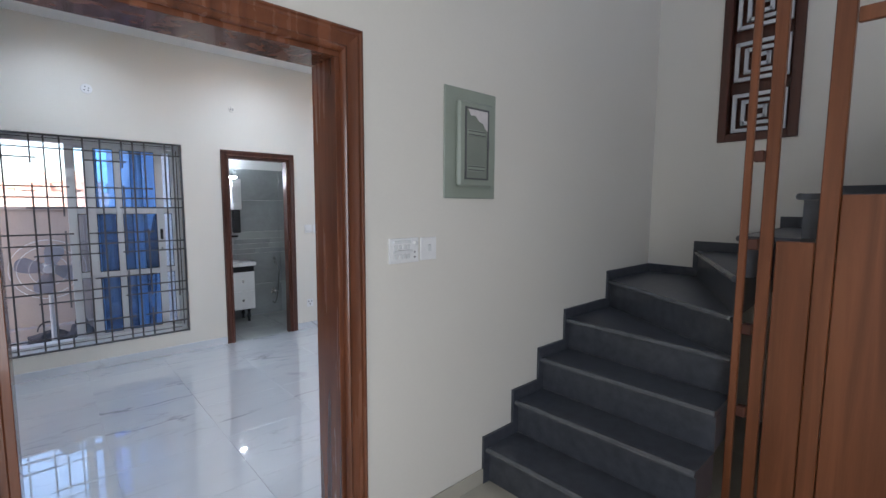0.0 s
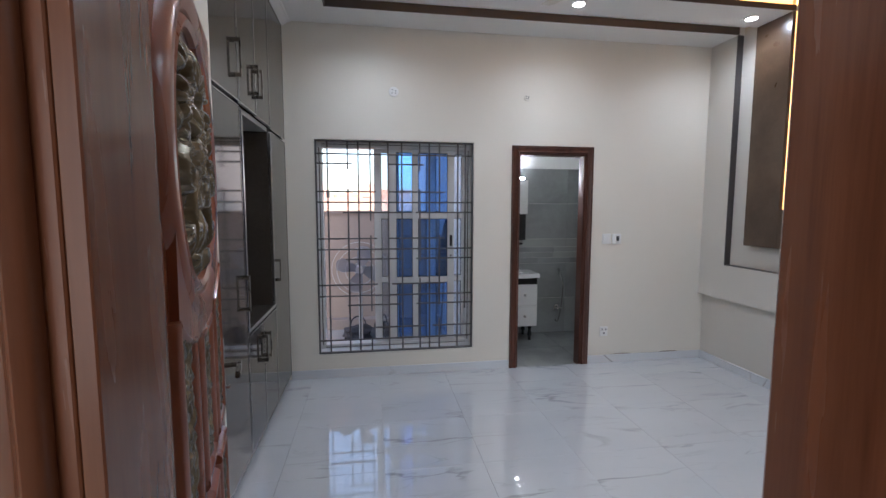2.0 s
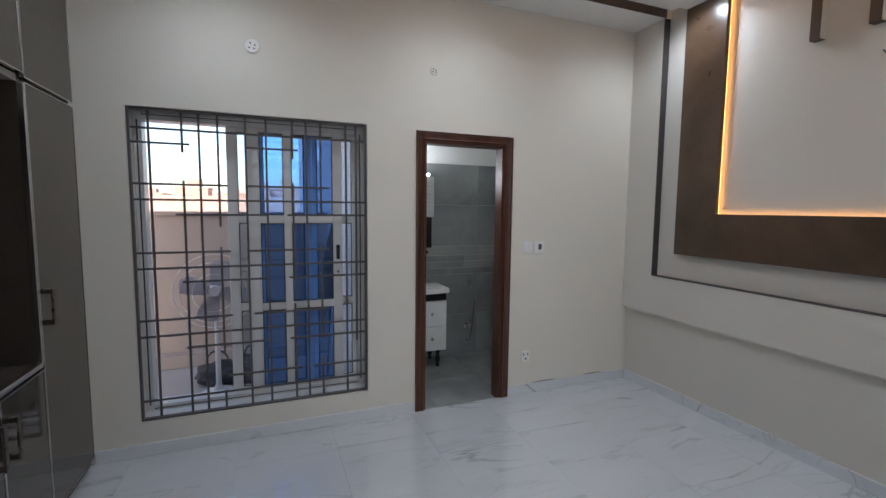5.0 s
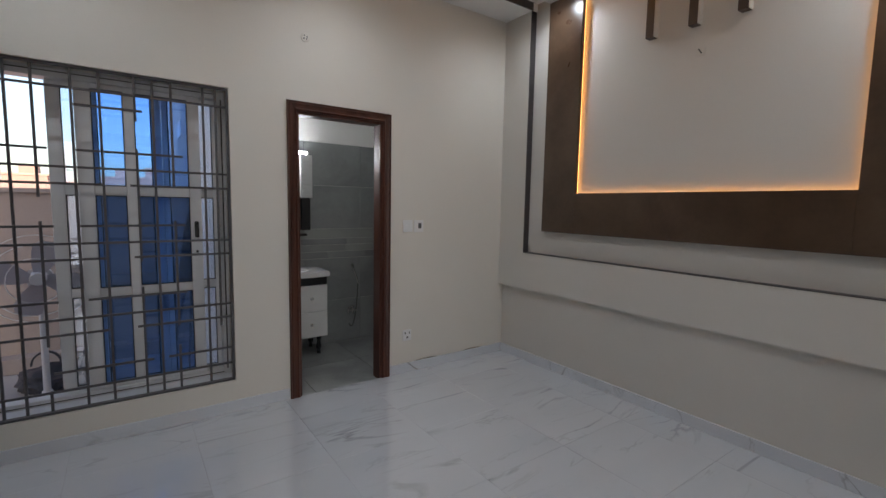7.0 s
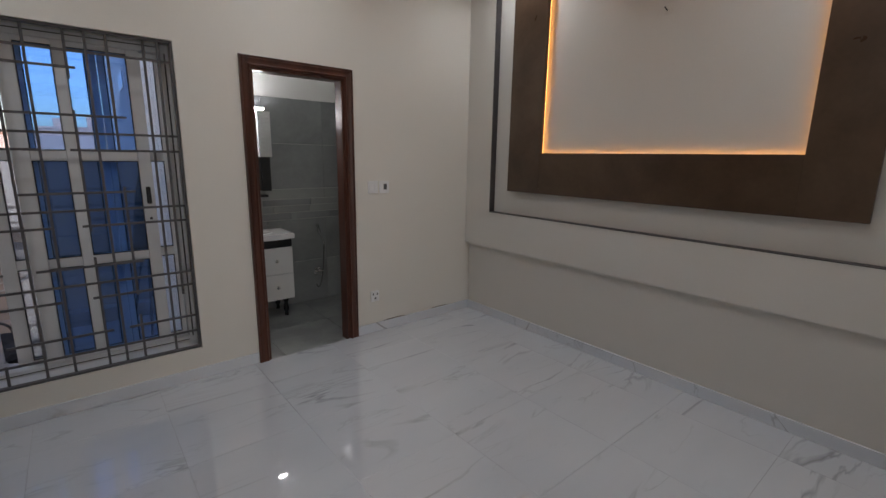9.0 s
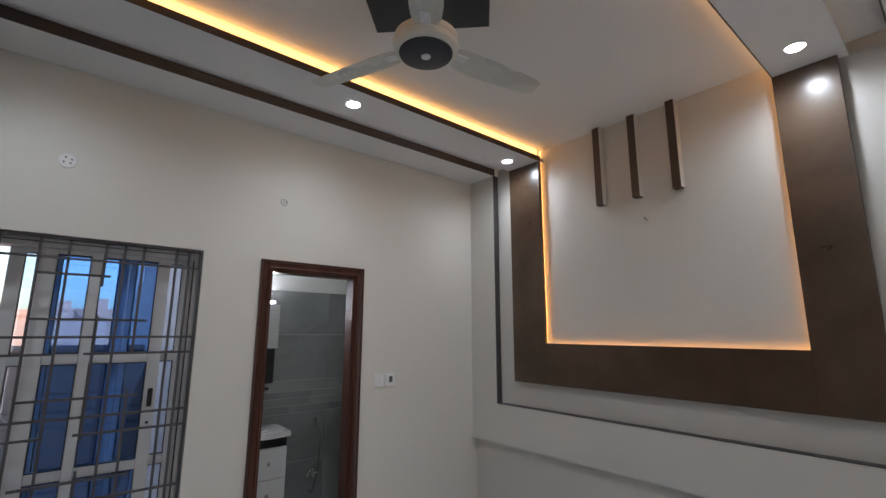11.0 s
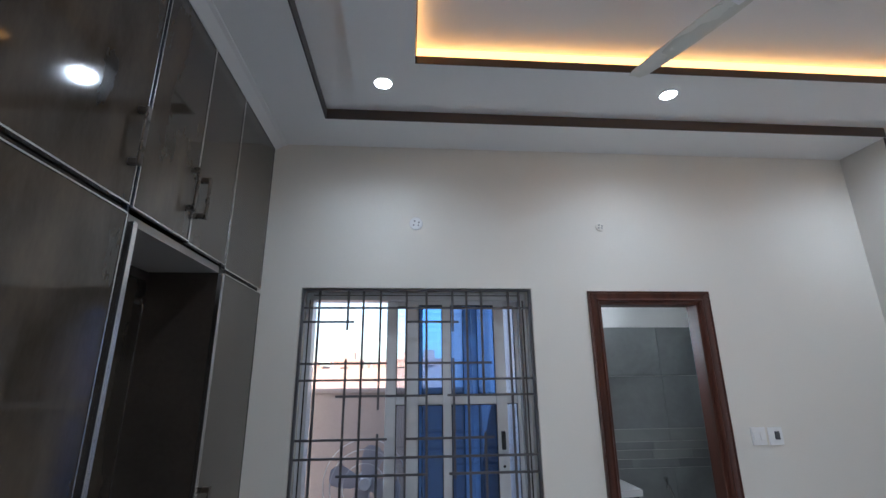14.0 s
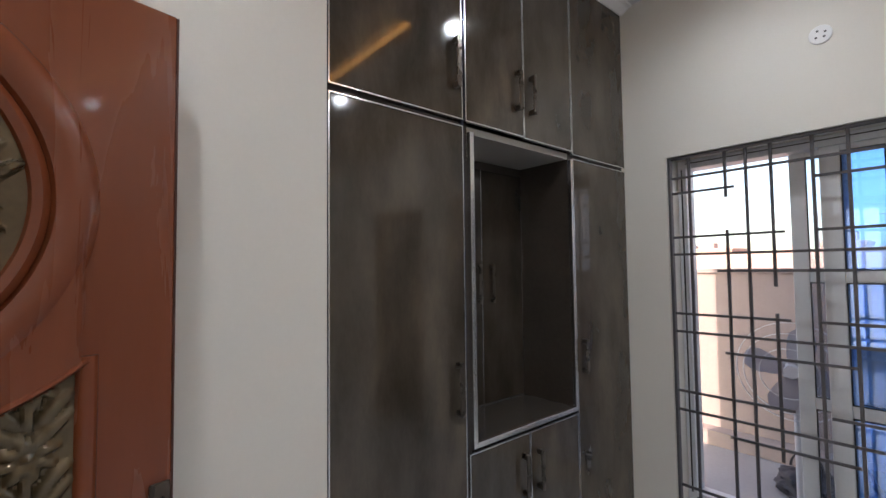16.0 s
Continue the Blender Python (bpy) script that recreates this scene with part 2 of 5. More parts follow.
BLUEGLASS = glass("blue_tinted_glass", (0.50, 0.70, 0.97), (0.8, 0.88, 1.0))
PLASTIC = material("white_plastic", (0.82, 0.82, 0.82), rough=0.3, vary=0.03, scale=12, fine=90, bump=0.02)
GREYPLASTIC = material("grey_plastic", (0.10, 0.10, 0.105), rough=0.4, vary=0.08, scale=12, bump=0.03)
SAGE = material("sage_enamelled_steel", (0.30, 0.335, 0.285), rough=0.35, vary=0.05, scale=7, fine=90, bump=0.03)
# the same sage enamel, darkened to suggest the shade of a recess
SAGESHADE = material("shaded_sage_steel", (0.23, 0.255, 0.22), rough=0.4, vary=0.08, scale=7, fine=90, bump=0.03)
PAPER = material("torn_paper", (0.66, 0.62, 0.62), rough=0.8, vary=0.1, scale=12, bump=0.1)
MARBLE = marble("white_veined_marble", True)
# the floor marble, its colour lifted for the light missing on upright faces
MARBLESKIRT = marble("white_marble_skirting", False, 1.22)
GROUT = material("pale_grout", (0.49, 0.49, 0.50), rough=0.8, vary=0.1, scale=10, bump=0.1)
HALLTILE = material("beige_polished_tile", (0.46, 0.43, 0.36), rough=0.12, vary=0.06, scale=3, fine=40, bump=0.01, per_piece=0.04)
GRANITE = material("charcoal_granite", (0.058, 0.063, 0.077), rough=0.32, vary=0.35, scale=18, fine=240, bump=0.05)
GRANITEEDGE = material("polished_granite_nosing", (0.11, 0.115, 0.125), rough=0.25, vary=0.2, scale=18, fine=240, bump=0.03)
GREYTILE = two_tone("grey_stone_tile", (0.19, 0.205, 0.21), (0.325, 0.345, 0.35), 0.32, (0.8, 0.8, 1.6), scale=2.2, low=0.35, high=0.75, bump=0.03, per_piece=True)
PALETILE = two_tone("pale_grey_stone_tile", (0.25, 0.265, 0.265), (0.37, 0.385, 0.38), 0.3, (0.6, 0.6, 5), scale=2.0, low=0.35, high=0.75, bump=0.03, per_piece=True)
BATHFLOOR = two_tone("grey_floor_tile", (0.17, 0.18, 0.18), (0.27, 0.28, 0.275), 0.35, (1, 1, 1), scale=3.0, bump=0.03, per_piece=True)
CERAMIC = material("white_ceramic", (0.80, 0.80, 0.80), rough=0.1, vary=0.02, scale=6, bump=0.0, coat=0.3)
WHITEGLOSS = material("white_gloss_board", (0.74, 0.75, 0.75), rough=0.16, vary=0.03, scale=6, bump=0.02)
BLACKGLOSS = material("black_gloss_board", (0.015, 0.015, 0.017), rough=0.15, vary=0.1, scale=6, bump=0.02)
STEEL = material("chromed_brass", (0.62, 0.62, 0.62), rough=0.12, metal=1.0, vary=0.05, scale=12, bump=0.02)
FANCREAM = material("cream_enamel", (0.70, 0.70, 0.64), rough=0.28, vary=0.04, scale=6, fine=80, bump=0.02, coat=0.2)
FANBLACK = material("black_fan_cap", (0.022, 0.024, 0.034), rough=0.3, vary=0.1, scale=12, bump=0.03)
STUCCO = material("pink_beige_stucco", (0.36, 0.300, 0.272), rough=0.85, vary=0.08, scale=2.0, fine=45, bump=0.25)
TERRACE = material("pale_terrace_concrete", (0.36, 0.345, 0.335), rough=0.7, vary=0.12, scale=2.5, fine=40, bump=0.15)
BAGBLACK = material("black_cloth_bag", (0.040, 0.038, 0.045), rough=0.7, vary=0.3, scale=9, fine=80, bump=0.3)
FANGREY = material("pale_grey_fan_plastic", (0.55, 0.55, 0.56), rough=0.4, vary=0.06, scale=8, bump=0.03)
FANBLADE = material("smoke_fan_blade", (0.42, 0.41, 0.44), rough=0.35, vary=0.08, scale=8, bump=0.03)
# far houses and ground: the pink of the low sun is put into their colours
TOWN = material("sunlit_render", (0.58, 0.38, 0.30), rough=0.9, vary=0.12, scale=0.25, fine=3, bump=0.1, per_piece=0.15)
TOWNGLASS = material("dark_window_pane", (0.08, 0.07, 0.08), rough=0.2, vary=0.1, scale=1, bump=0.0)
EARTH = material("sunset_tinted_ground", (0.42, 0.30, 0.24), rough=0.95, vary=0.15, scale=0.05, fine=0.8, bump=0.2)
WHITEWASH = material("pale_rendered_wall", (0.56, 0.55, 0.53), rough=0.8, vary=0.08, scale=2, fine=40, bump=0.15)
# evening sun is put into this wall's base colour too
BRICKFAR = material("sunlit_rough_wall", (0.50, 0.36, 0.30), rough=0.9, vary=0.16, scale=0.9, fine=7, bump=0.3)
PALEGLASS = glass("pale_grey_glass", (0.80, 0.84, 0.90), (0.9, 0.94, 1.0))
WARMLED = glow("warm_led_strip", (1.0, 0.46, 0.12), 2.6)
COVELED = glow("warm_cove_diffuser", (1.0, 0.52, 0.15), 1.3)
LAMPFACE = glow("downlight_face", (0.95, 0.98, 1.0), 24.0)
BATHLAMP = glow("mirror_lamp_tube", (0.92, 0.97, 1.0), 80.0)

# ---- mesh helpers ----


def thing(name, place, label, category, group="", turn=0.0, kind=""):
    """The Empty at a thing's base that holds its parts."""
    ob = new(name)
    ob.empty_display_size = 0.1
    ob.matrix_basis = pose(*place, 0, 0, turn)
    return tagged(ob, label, category, group, kind)


def root_of(ob):
    while ob.parent:
        ob = ob.parent
    return ob


def part(name, bm, mat, parent, label="", local=False, smooth=False):
    """Link a bmesh as one mesh object under a thing or a part. Its points are in the world, or local to the thing."""
    if parent is not None and not local:
        bm.transform(root_of(parent).matrix_basis.inverted())
    bmesh.ops.recalc_face_normals(bm, faces=bm.faces)
    me = bpy.data.meshes.new(name)
    bm.to_mesh(me)
    bm.free()
    me.materials.append(mat)
    if smooth:
        me.polygons.foreach_set("use_smooth", [True] * len(me.polygons))
        me.set_sharp_from_angle(angle=radians(40))
    ob = new(name, me)
    if parent is not None:
        ob.parent = parent
    if label:
        ob["label"] = label
    return ob


def structure(name, bm, mat, label, category, smooth=False):
    return tagged(part(name, bm, mat, None, smooth=smooth), label, category, kind="structure")


def box(bm, x0, x1, y0, y1, z0, z1, b=0.0, seg=1):
    v = [bm.verts.new((x, y, z)) for x in (x0, x1) for y in (y0, y1) for z in (z0, z1)]
    fs = [bm.faces.new([v[i] for i in q]) for q in ((0, 1, 3, 2), (4, 6, 7, 5), (0, 4, 5, 1), (2, 3, 7, 6), (0, 2, 6, 4), (1, 5, 7, 3))]
    if b:
        edges = {e for f in fs for e in f.edges}
        bmesh.ops.bevel(bm, geom=list(edges), offset=b, segments=seg, affect="EDGES", profile=0.7)
    return bm


def boxes(*rows, b=0.0):
    bm = bmesh.new()
    for r in rows:
        box(bm, *r, b=b)
    return bm


def tube(bm, p0, p1, r0, r1=None, seg=14, caps=True):
    p0, p1 = Vector(p0), Vector(p1)
    r1 = r0 if r1 is None else r1
    d = p1 - p0
    q = d.to_track_quat("Z", "Y")
    rings = []
    for p, r in ((p0, r0), (p1, r1)):
        rings.append([bm.verts.new(p + q @ Vector((math.cos(a) * r, math.sin(a) * r, 0))) for a in (2 * math.pi * i / seg for i in range(seg))])
    for i in range(seg):
        j = (i + 1) % seg
        bm.faces.new((rings[0][i], rings[0][j], rings[1][j], rings[1][i]))
    if caps:
        bm.faces.new(rings[0][::-1])
        bm.faces.new(rings[1])
    return bm


def lathe(bm, centre, profile, seg=32, squash=1.0):
    """Turn a profile of (radius, height) about the upright through centre."""
    c = Vector(centre)
    rings = []
    for r, z in profile:
        rings.append([bm.verts.new(c + Vector((math.cos(a) * r, math.sin(a) * r * squash, z))) for a in (2 * math.pi * i / seg for i in range(seg))])
    for a, b in zip(rings, rings[1:]):
        for i in range(seg):
            j = (i + 1) % seg
            bm.faces.new((a[i], a[j], b[j], b[i]))
    bm.faces.new(rings[0][::-1])
    bm.faces.new(rings[-1])
    return bm


def extrude_outline(bm, outline, z0, z1):
    """A prism on a flat outline of (x, y)."""
    low, high = [bm.verts.new((x, y, z0)) for x, y in outline], [bm.verts.new((x, y, z1)) for x, y in outline]
    n = len(outline)
    bm.faces.new(low[::-1])
    bm.faces.new(high)
    for i in range(n):
        j = (i + 1) % n
        bm.faces.new((low[i], low[j], high[j], high[i]))
    return bm


def sweep(bm, path, profile, closed=False):
    """Run a profile, a list of points (across, out), along frames (place, across, out)."""
    rings = [[bm.verts.new(Vector(p) + Vector(a) * u + Vector(o) * v) for u, v in profile] for p, a, o in path]
    pairs = list(zip(rings, rings[1:])) + ([(rings[-1], rings[0])] if closed else [])
    n = len(profile)
    for r, s in pairs:
        for i in range(n):
            j = (i + 1) % n
            bm.faces.new((r[i], r[j], s[j], s[i]))
    if not closed:
        bm.faces.new(rings[0][::-1])
        bm.faces.new(rings[-1])
    return bm


# ---- the large structure: bedroom ----
# x from -0.34 (wardrobe) to 3.70, y from 1.935 (entrance) to 5.30 (window), outer ceiling at 3.10
NORTH, SOUTH, HALL_FACE = 5.30, 1.905, 1.705
WIN = (-0.094, 1.330, 0.216, 2.145)
BATH = (1.757, 2.437, 2.065)
DOOR = (0.090, 1.120, 2.140)

structure("wall_north", boxes(
    (-0.95, WIN[0], NORTH, 5.53, 0, 3.45), (WIN[0], WIN[1], NORTH, 5.53, 0, WIN[2]), (WIN[0], WIN[1], NORTH, 5.53, WIN[3], 3.45),
    (WIN[1], BATH[0], NORTH, 5.53, 0, 3.45), (BATH[0], BATH[1], NORTH, 5.415, BATH[2], 3.45), (BATH[1], 4.00, NORTH, 5.415, 0, 3.45)),
    CREAM, "cream painted plaster wall with window and bathroom opening", "wall")
structure("wall_south", boxes(
    (-1.60, DOOR[0], HALL_FACE, SOUTH, 0, 3.45), (DOOR[0], DOOR[1], HALL_FACE, SOUTH, DOOR[2], 3.45), (DOOR[1], 4.23, HALL_FACE, SOUTH, 0, 5.6)),
    CREAM, "cream painted plaster wall with the entrance opening", "wall")
structure("wall_west", boxes((-0.95, -0.410, SOUTH, 3.355, 0, 3.45), (-0.410, -0.272, SOUTH, 3.328, 0, 3.45), (-1.15, -0.95, SOUTH, 5.53, 0, 3.45)),
          CREAM, "cream painted plaster wall beside the wardrobe", "wall")
structure("wall_east", boxes((3.764, 4.00, SOUTH, NORTH, 0, 3.45)),
          PANELWALL, "warm white painted feature wall, lower part set back", "wall")
structure("wall_east_surround", boxes(
    (3.706, 3.764, SOUTH, NORTH, 0.680, 1.010), (3.706, 3.764, 4.984, NORTH, 1.010, 3.115), (3.706, 3.764, SOUTH, 2.213, 1.010, 3.115)),
    PANELWALL, "warm white raised surround of the feature wall", "wall")

# dark painted edge of the surround, carried on round the ceiling step
structure("trim_dark_edge", boxes(
    (3.7045, 3.763, 4.976, 4.984, 1.010, 3.175), (3.7045, 3.763, 2.213, 2.221, 1.010, 3.175), (3.7045, 3.763, 2.221, 4.976, 1.010, 1.016)),
    DARKTRIM, "dark brown painted edge line on the feature wall", "trim")
structure("trim_ceiling_edge", boxes(
    (0.052, 3.7045, 4.962, 4.970, 3.113, 3.178), (0.052, 3.7045, 2.230, 2.238, 3.113, 3.178), (0.044, 0.052, 2.230, 4.970, 3.113, 3.178)),
    DARKTRIM, "dark brown painted edge of the ceiling step", "trim")
structure("ceiling_outer", boxes(
    (-0.34, 3.764, 4.970, NORTH, 3.115, 3.30), (-0.34, 3.764, SOUTH, 2.230, 3.115, 3.30), (-0.34, 0.044, 2.230, 4.970, 3.115, 3.30)),
    CEIL, "white painted plaster border of the ceiling", "ceiling")
structure("ceiling_recess", boxes(
    (0.044, 3.764, 4.62, 4.970, 3.180, 3.30), (0.044, 3.764, 2.230, 2.56, 3.180, 3.30), (0.044, 0.42, 2.56, 4.62, 3.180, 3.30)),
    CEIL, "white painted recess of the plaster ceiling", "ceiling")
structure("ceiling_inner", boxes((0.42, 3.764, 2.56, 4.62, 3.212, 3.45), (-1.15, 4.0, SOUTH, NORTH, 3.45, 3.6)),
          CEIL, "white painted middle of the plaster ceiling", "ceiling")
RING_IN, RING_OUT = (0.575, 2.728, 4.432), (0.258, 2.398, 4.775)
structure("ceiling_ring", boxes(
    (RING_OUT[0], 3.763, RING_IN[2], RING_OUT[2], 3.105, 3.142), (RING_OUT[0], 3.763, RING_OUT[1], RING_IN[1], 3.105, 3.142),
    (RING_OUT[0], RING_IN[0], RING_IN[1], RING_IN[2], 3.105, 3.142)), CEIL, "white dropped plaster ring with downlights", "ceiling")
structure("trim_ring_lip", boxes(
    (RING_IN[0], 3.719, RING_IN[2] - 0.006, RING_IN[2] - 0.001, 3.103, 3.146), (RING_IN[0], 3.719, RING_IN[1] + 0.001, RING_IN[1] + 0.006, 3.103, 3.146),
    (RING_IN[0] + 0.001, RING_IN[0] + 0.006, RING_IN[1] + 0.006, RING_IN[2] - 0.006, 3.103, 3.146)), BROWNBAR, "brown laminate lip of the ceiling ring", "trim")
bm = bmesh.new()
sweep(bm, [((-0.338, 3.329, 3.085), (1, 0, 0), (0, 0, 1)), ((-0.338, 5.298, 3.085), (1, 0, 0), (0, 0, 1))], [(0, 0.029), (0, -0.012), (0.012, -0.012), (0.055, 0.016), (0.075, 0.020), (0.075, 0.029)])
structure("trim_cornice", bm, CEIL, "white plaster cornice over the wardrobe", "trim")

structure("trim_wardrobe_filler", boxes((-0.409, -0.357, 3.3285, 3.3555, 0, 3.08)), CARCASS, "dark filler strip between wall and wardrobe", "trim")

# skirting of white marble
sk = 0.012
structure("baseboard_north", boxes((-0.335, BATH[0] - 0.068, NORTH - sk, NORTH - 0.001, 0, 0.080), (BATH[1] + 0.068, 3.750, NORTH - sk, NORTH - 0.001, 0, 0.080), b=0.002),
          MARBLESKIRT, "white veined marble skirting", "skirting")
structure("baseboard_east", boxes((3.752, 3.7635, SOUTH + 0.001, NORTH - 0.002, 0, 0.080), b=0.002), MARBLESKIRT, "white veined marble skirting", "skirting")
structure("baseboard_south", boxes((DOOR[1] + 0.105, 3.740, SOUTH + 0.001, SOUTH + sk, 0, 0.085), (-0.335, DOOR[0] - 0.105, SOUTH + 0.001, SOUTH + sk, 0, 0.085), b=0.002),
          MARBLESKIRT, "white veined marble skirting", "skirting")
structure("baseboard_west", boxes((-0.271, -0.260, SOUTH + 0.013, 3.326, 0, 0.080), b=0.002), MARBLESKIRT, "white veined marble skirting", "skirting")

wall_n = bpy.data.objects["wall_north"]
for x0, x1 in ((2.752, 2.985), (3.290, 3.500)):
    bm = bmesh.new()
    n = 14
    low = [bm.verts.new((x0 + (x1 - x0) * k / n, NORTH - 0.0015, 0.0795)) for k in range(n + 1)]
    top = [bm.verts.new((x0 + (x1 - x0) * k / n, NORTH - 0.0015, 0.081 + 0.011 * abs(math.sin(k * 1.9 + x0)) * math.sin(math.pi * k / n) ** 0.5)) for k in range(n + 1)]
    for k in range(n):
        bm.faces.new((low[k], low[k + 1], top[k + 1], top[k]))
    bmesh.ops.solidify(bm, geom=bm.faces[:], thickness=0.001)
    part("plaster_scuff", bm, SCUFF, wall_n, "bare scuffed plaster over the skirting")

# ---- hall and stairwell ----
structure("wall_hall_west", boxes((-1.80, -1.60, -1.70, 1.935, 0, 3.6)), CREAM, "plain cream painted hall wall", "wall")
# unseen south wall; its doorway and closed bay are added for the fill lamp
structure("wall_hall_south", boxes((-1.598, -1.42, -1.70, -1.50, 0, 5.6), (0.12, 4.23, -1.70, -1.50, 0, 5.6), (-1.42, 0.12, -1.70, -1.50, 2.52, 5.6),
    (-1.62, 0.32, -2.90, -2.70, 0, 2.7), (-1.62, -1.42, -2.70, -1.70, 0, 2.7), (0.12, 0.32, -2.70, -1.70, 0, 2.7), (-1.42, 0.12, -2.70, -1.70, 2.52, 2.7), (-1.42, 0.12, -2.70, -1.50, -0.12, -0.006)), CREAM, "cream painted hall wall", "wall")
EAST = 4.0
JALI = (0.765, 1.242, 2.018, 3.10)
structure("wall_hall_east", boxes(
    (EAST, 4.23, -1.50, JALI[0], 0, 5.6), (EAST, 4.23, JALI[1], HALL_FACE, 0, 5.6), (EAST, 4.23, JALI[0], JALI[1], 0, JALI[2]), (EAST, 4.23, JALI[0], JALI[1], JALI[3], 5.6),
    (4.16, 4.23, JALI[0], JALI[1], JALI[2], JALI[3])), CREAM, "cream painted stairwell wall", "wall")
# the gap in the upper ceiling is added for the unseen stairwell lamp
structure("ceiling_hall", boxes((-1.80, 1.90, -1.70, HALL_FACE, 3.45, 3.6), (1.75, 1.90, -1.5, HALL_FACE, 3.6, 5.6), (1.75, 4.23, -1.70, -0.4, 5.6, 5.8), (1.75, 4.23, 0.8, HALL_FACE, 5.6, 5.8), (1.75, 2.3, -0.4, 0.8, 5.6, 5.8), (3.7, 4.23, -0.4, 0.8, 5.6, 5.8)), CEIL, "white hall ceiling with an added opening over the stairs", "ceiling")
structure("baseboard_hall", boxes((DOOR[1] + 0.105, 1.99, HALL_FACE - 0.012, HALL_FACE - 0.001, 0, 0.085), (-1.59, DOOR[0] - 0.105, HALL_FACE - 0.012, HALL_FACE - 0.001, 0, 0.085), b=0.002),
          HALLTILE, "beige tile skirting of the hall", "skirting")

# ---- bathroom ----
structure("wall_bathroom", boxes(
    (1.498, 3.40, 6.512, 6.70, -0.02, 2.7), (1.30, 1.498, 5.53, 6.701, -0.05, 2.7), (3.262, 3.45, 5.415, 6.512, -0.02, 2.7)), CEIL, "white plaster above the bathroom tiling", "wall")
structure("ceiling_bathroom", boxes((1.30, 3.45, 5.53, 6.70, 2.7, 2.8), (1.757, 3.45, 5.415, 5.53, 2.7, 2.8)), CEIL, "white bathroom ceiling", "ceiling")

# ---- terrace and distance ----
structure("terrace_floor", boxes((-3.0, 1.299, 5.53, 7.249, -0.20, -0.05)), TERRACE, "pale concrete terrace floor outside the window", "floor")
parapet = structure("wall_parapet", boxes((-3.0, 1.299, 7.25, 7.45, -0.25, 1.465)), STUCCO, "pinkish beige stuccoed terrace parapet", "wall")
part("coping", boxes((-3.0, 1.299, 7.22, 7.48, 1.465, 1.505), b=0.004), STUCCO, parapet)
part("kerb", boxes((-3.0, 1.298, 7.10, 7.249, -0.05, 0.08), b=0.004), STUCCO, parapet)
flank = structure("wall_terrace_side", boxes((1.30, 1.448, 6.702, 11.5, -0.25, 4.2), (1.30, 1.448, 5.56, 6.702, 2.805, 4.2)), WHITEWASH, "pale rendered house wall beside the terrace", "wall")
part("wall_hatch", boxes((1.288, 1.299, 7.85, 8.25, 2.14, 2.30), b=0.003), PLASTIC, flank, "small white shutter in the side wall")
structure("ground", boxes((-900, 900, 7.5, 1800, -0.45, -0.25), (-900, 900, -900, 7.5, -0.45, -0.25)), EARTH, "bare ground tinted by evening sun, running to the horizon", "ground")

structure("foundation", boxes((-1.80, 4.23, -1.70, 5.53, -0.25, -0.145), (1.30, 3.45, 5.53, 6.70, -0.25, -0.145), (-3.0, 1.299, 5.531, 7.249, -0.25, -0.205), (-1.62, 0.32, -2.90, -1.70, -0.25, -0.145)), STUCCO, "rendered plinth under the house", "foundation")


def house(x, y, w, d, h, seed, tower, label):
    """A far flat-roofed house with a parapet, a stair tower, windows and their shades."""
    rnd = random.Random(seed)
    t = thing("house", (x, y, -0.25), label, "house", "far houses")
    part("wall", boxes((x, x + w, y, y + d, -0.25, h)), TOWN, t)
    part("roof", boxes((x - 0.15, x + w + 0.15, y - 0.15, y + d + 0.15, h, h + 0.22)), TOWN, t)
    if tower:
        tw = w * rnd.uniform(0.30, 0.42)
        tx = x + rnd.uniform(0.1, 0.5) * w
        part("stair_tower", boxes((tx, tx + tw, y + 0.8, y + 0.8 + tw, h + 0.22, h + tower)), TOWN, t)
    for k in range(max(1, int(w / 3.4))):
        wx = x + (k + rnd.uniform(0.35, 0.65)) * w / max(1, int(w / 3.4))
        part("window", boxes((wx - 0.55, wx + 0.55, y - 0.05, y + 0.05, h - 2.0, h - 0.9)), TOWNGLASS, t)
        part("window_shade", boxes((wx - 0.75, wx + 0.75, y - 0.45, y + 0.02, h - 0.86, h - 0.76)), TOWN, t)
    return t


for k, (hx, hy, hw, hd, hh, tw) in enumerate(((-10.6, 70, 4.2, 6, 3.9, 1.3), (-5.6, 74, 3.8, 6, 3.3, 0.8), (-1.6, 70, 3.0, 6, 3.9, 1.2), (1.4, 76, 5.4, 7, 4.2, 1.6), (7.6, 72, 4.6, 7, 4.0, 1.2), (13.2, 78, 6.0, 8, 3.6, 1.4),
                                              (-18.0, 78, 4.8, 7, 3.2, 0.9), (-25.0, 72, 5.0, 7, 3.7, 1.0), (-33.0, 80, 6.0, 8, 3.5, 1.3), (20.0, 74, 5.0, 7, 4.2, 1.2), (-42.0, 84, 6.5, 8, 3.8, 1.2))):
    house(hx, hy, hw, hd, hh, k, tw, "distant pinkish flat-roofed house in evening sun")
structure("wall_boundary", boxes((-70, 60, 20.0, 20.25, -0.25, 1.93)), BRICKFAR, "long pinkish boundary wall in evening sun", "wall")
for px, py, ph in ((-6.4, 46, 5.6), (-3.9, 60, 6.4), (-11.2, 55, 6.0)):
    t = thing("utility_pole", (px, py, -0.25), "slender grey utility pole beyond the wall", "utility pole", "far poles")
    part("pole", tube(bmesh.new(), (px, py, -0.25), (px, py, ph), 0.10, 0.06, seg=10), FANGREY, t, smooth=True)
    part("crossarm", boxes((px - 0.5, px + 0.5, py - 0.05, py + 0.05, ph - 0.35, ph - 0.25)), FANGREY, t)

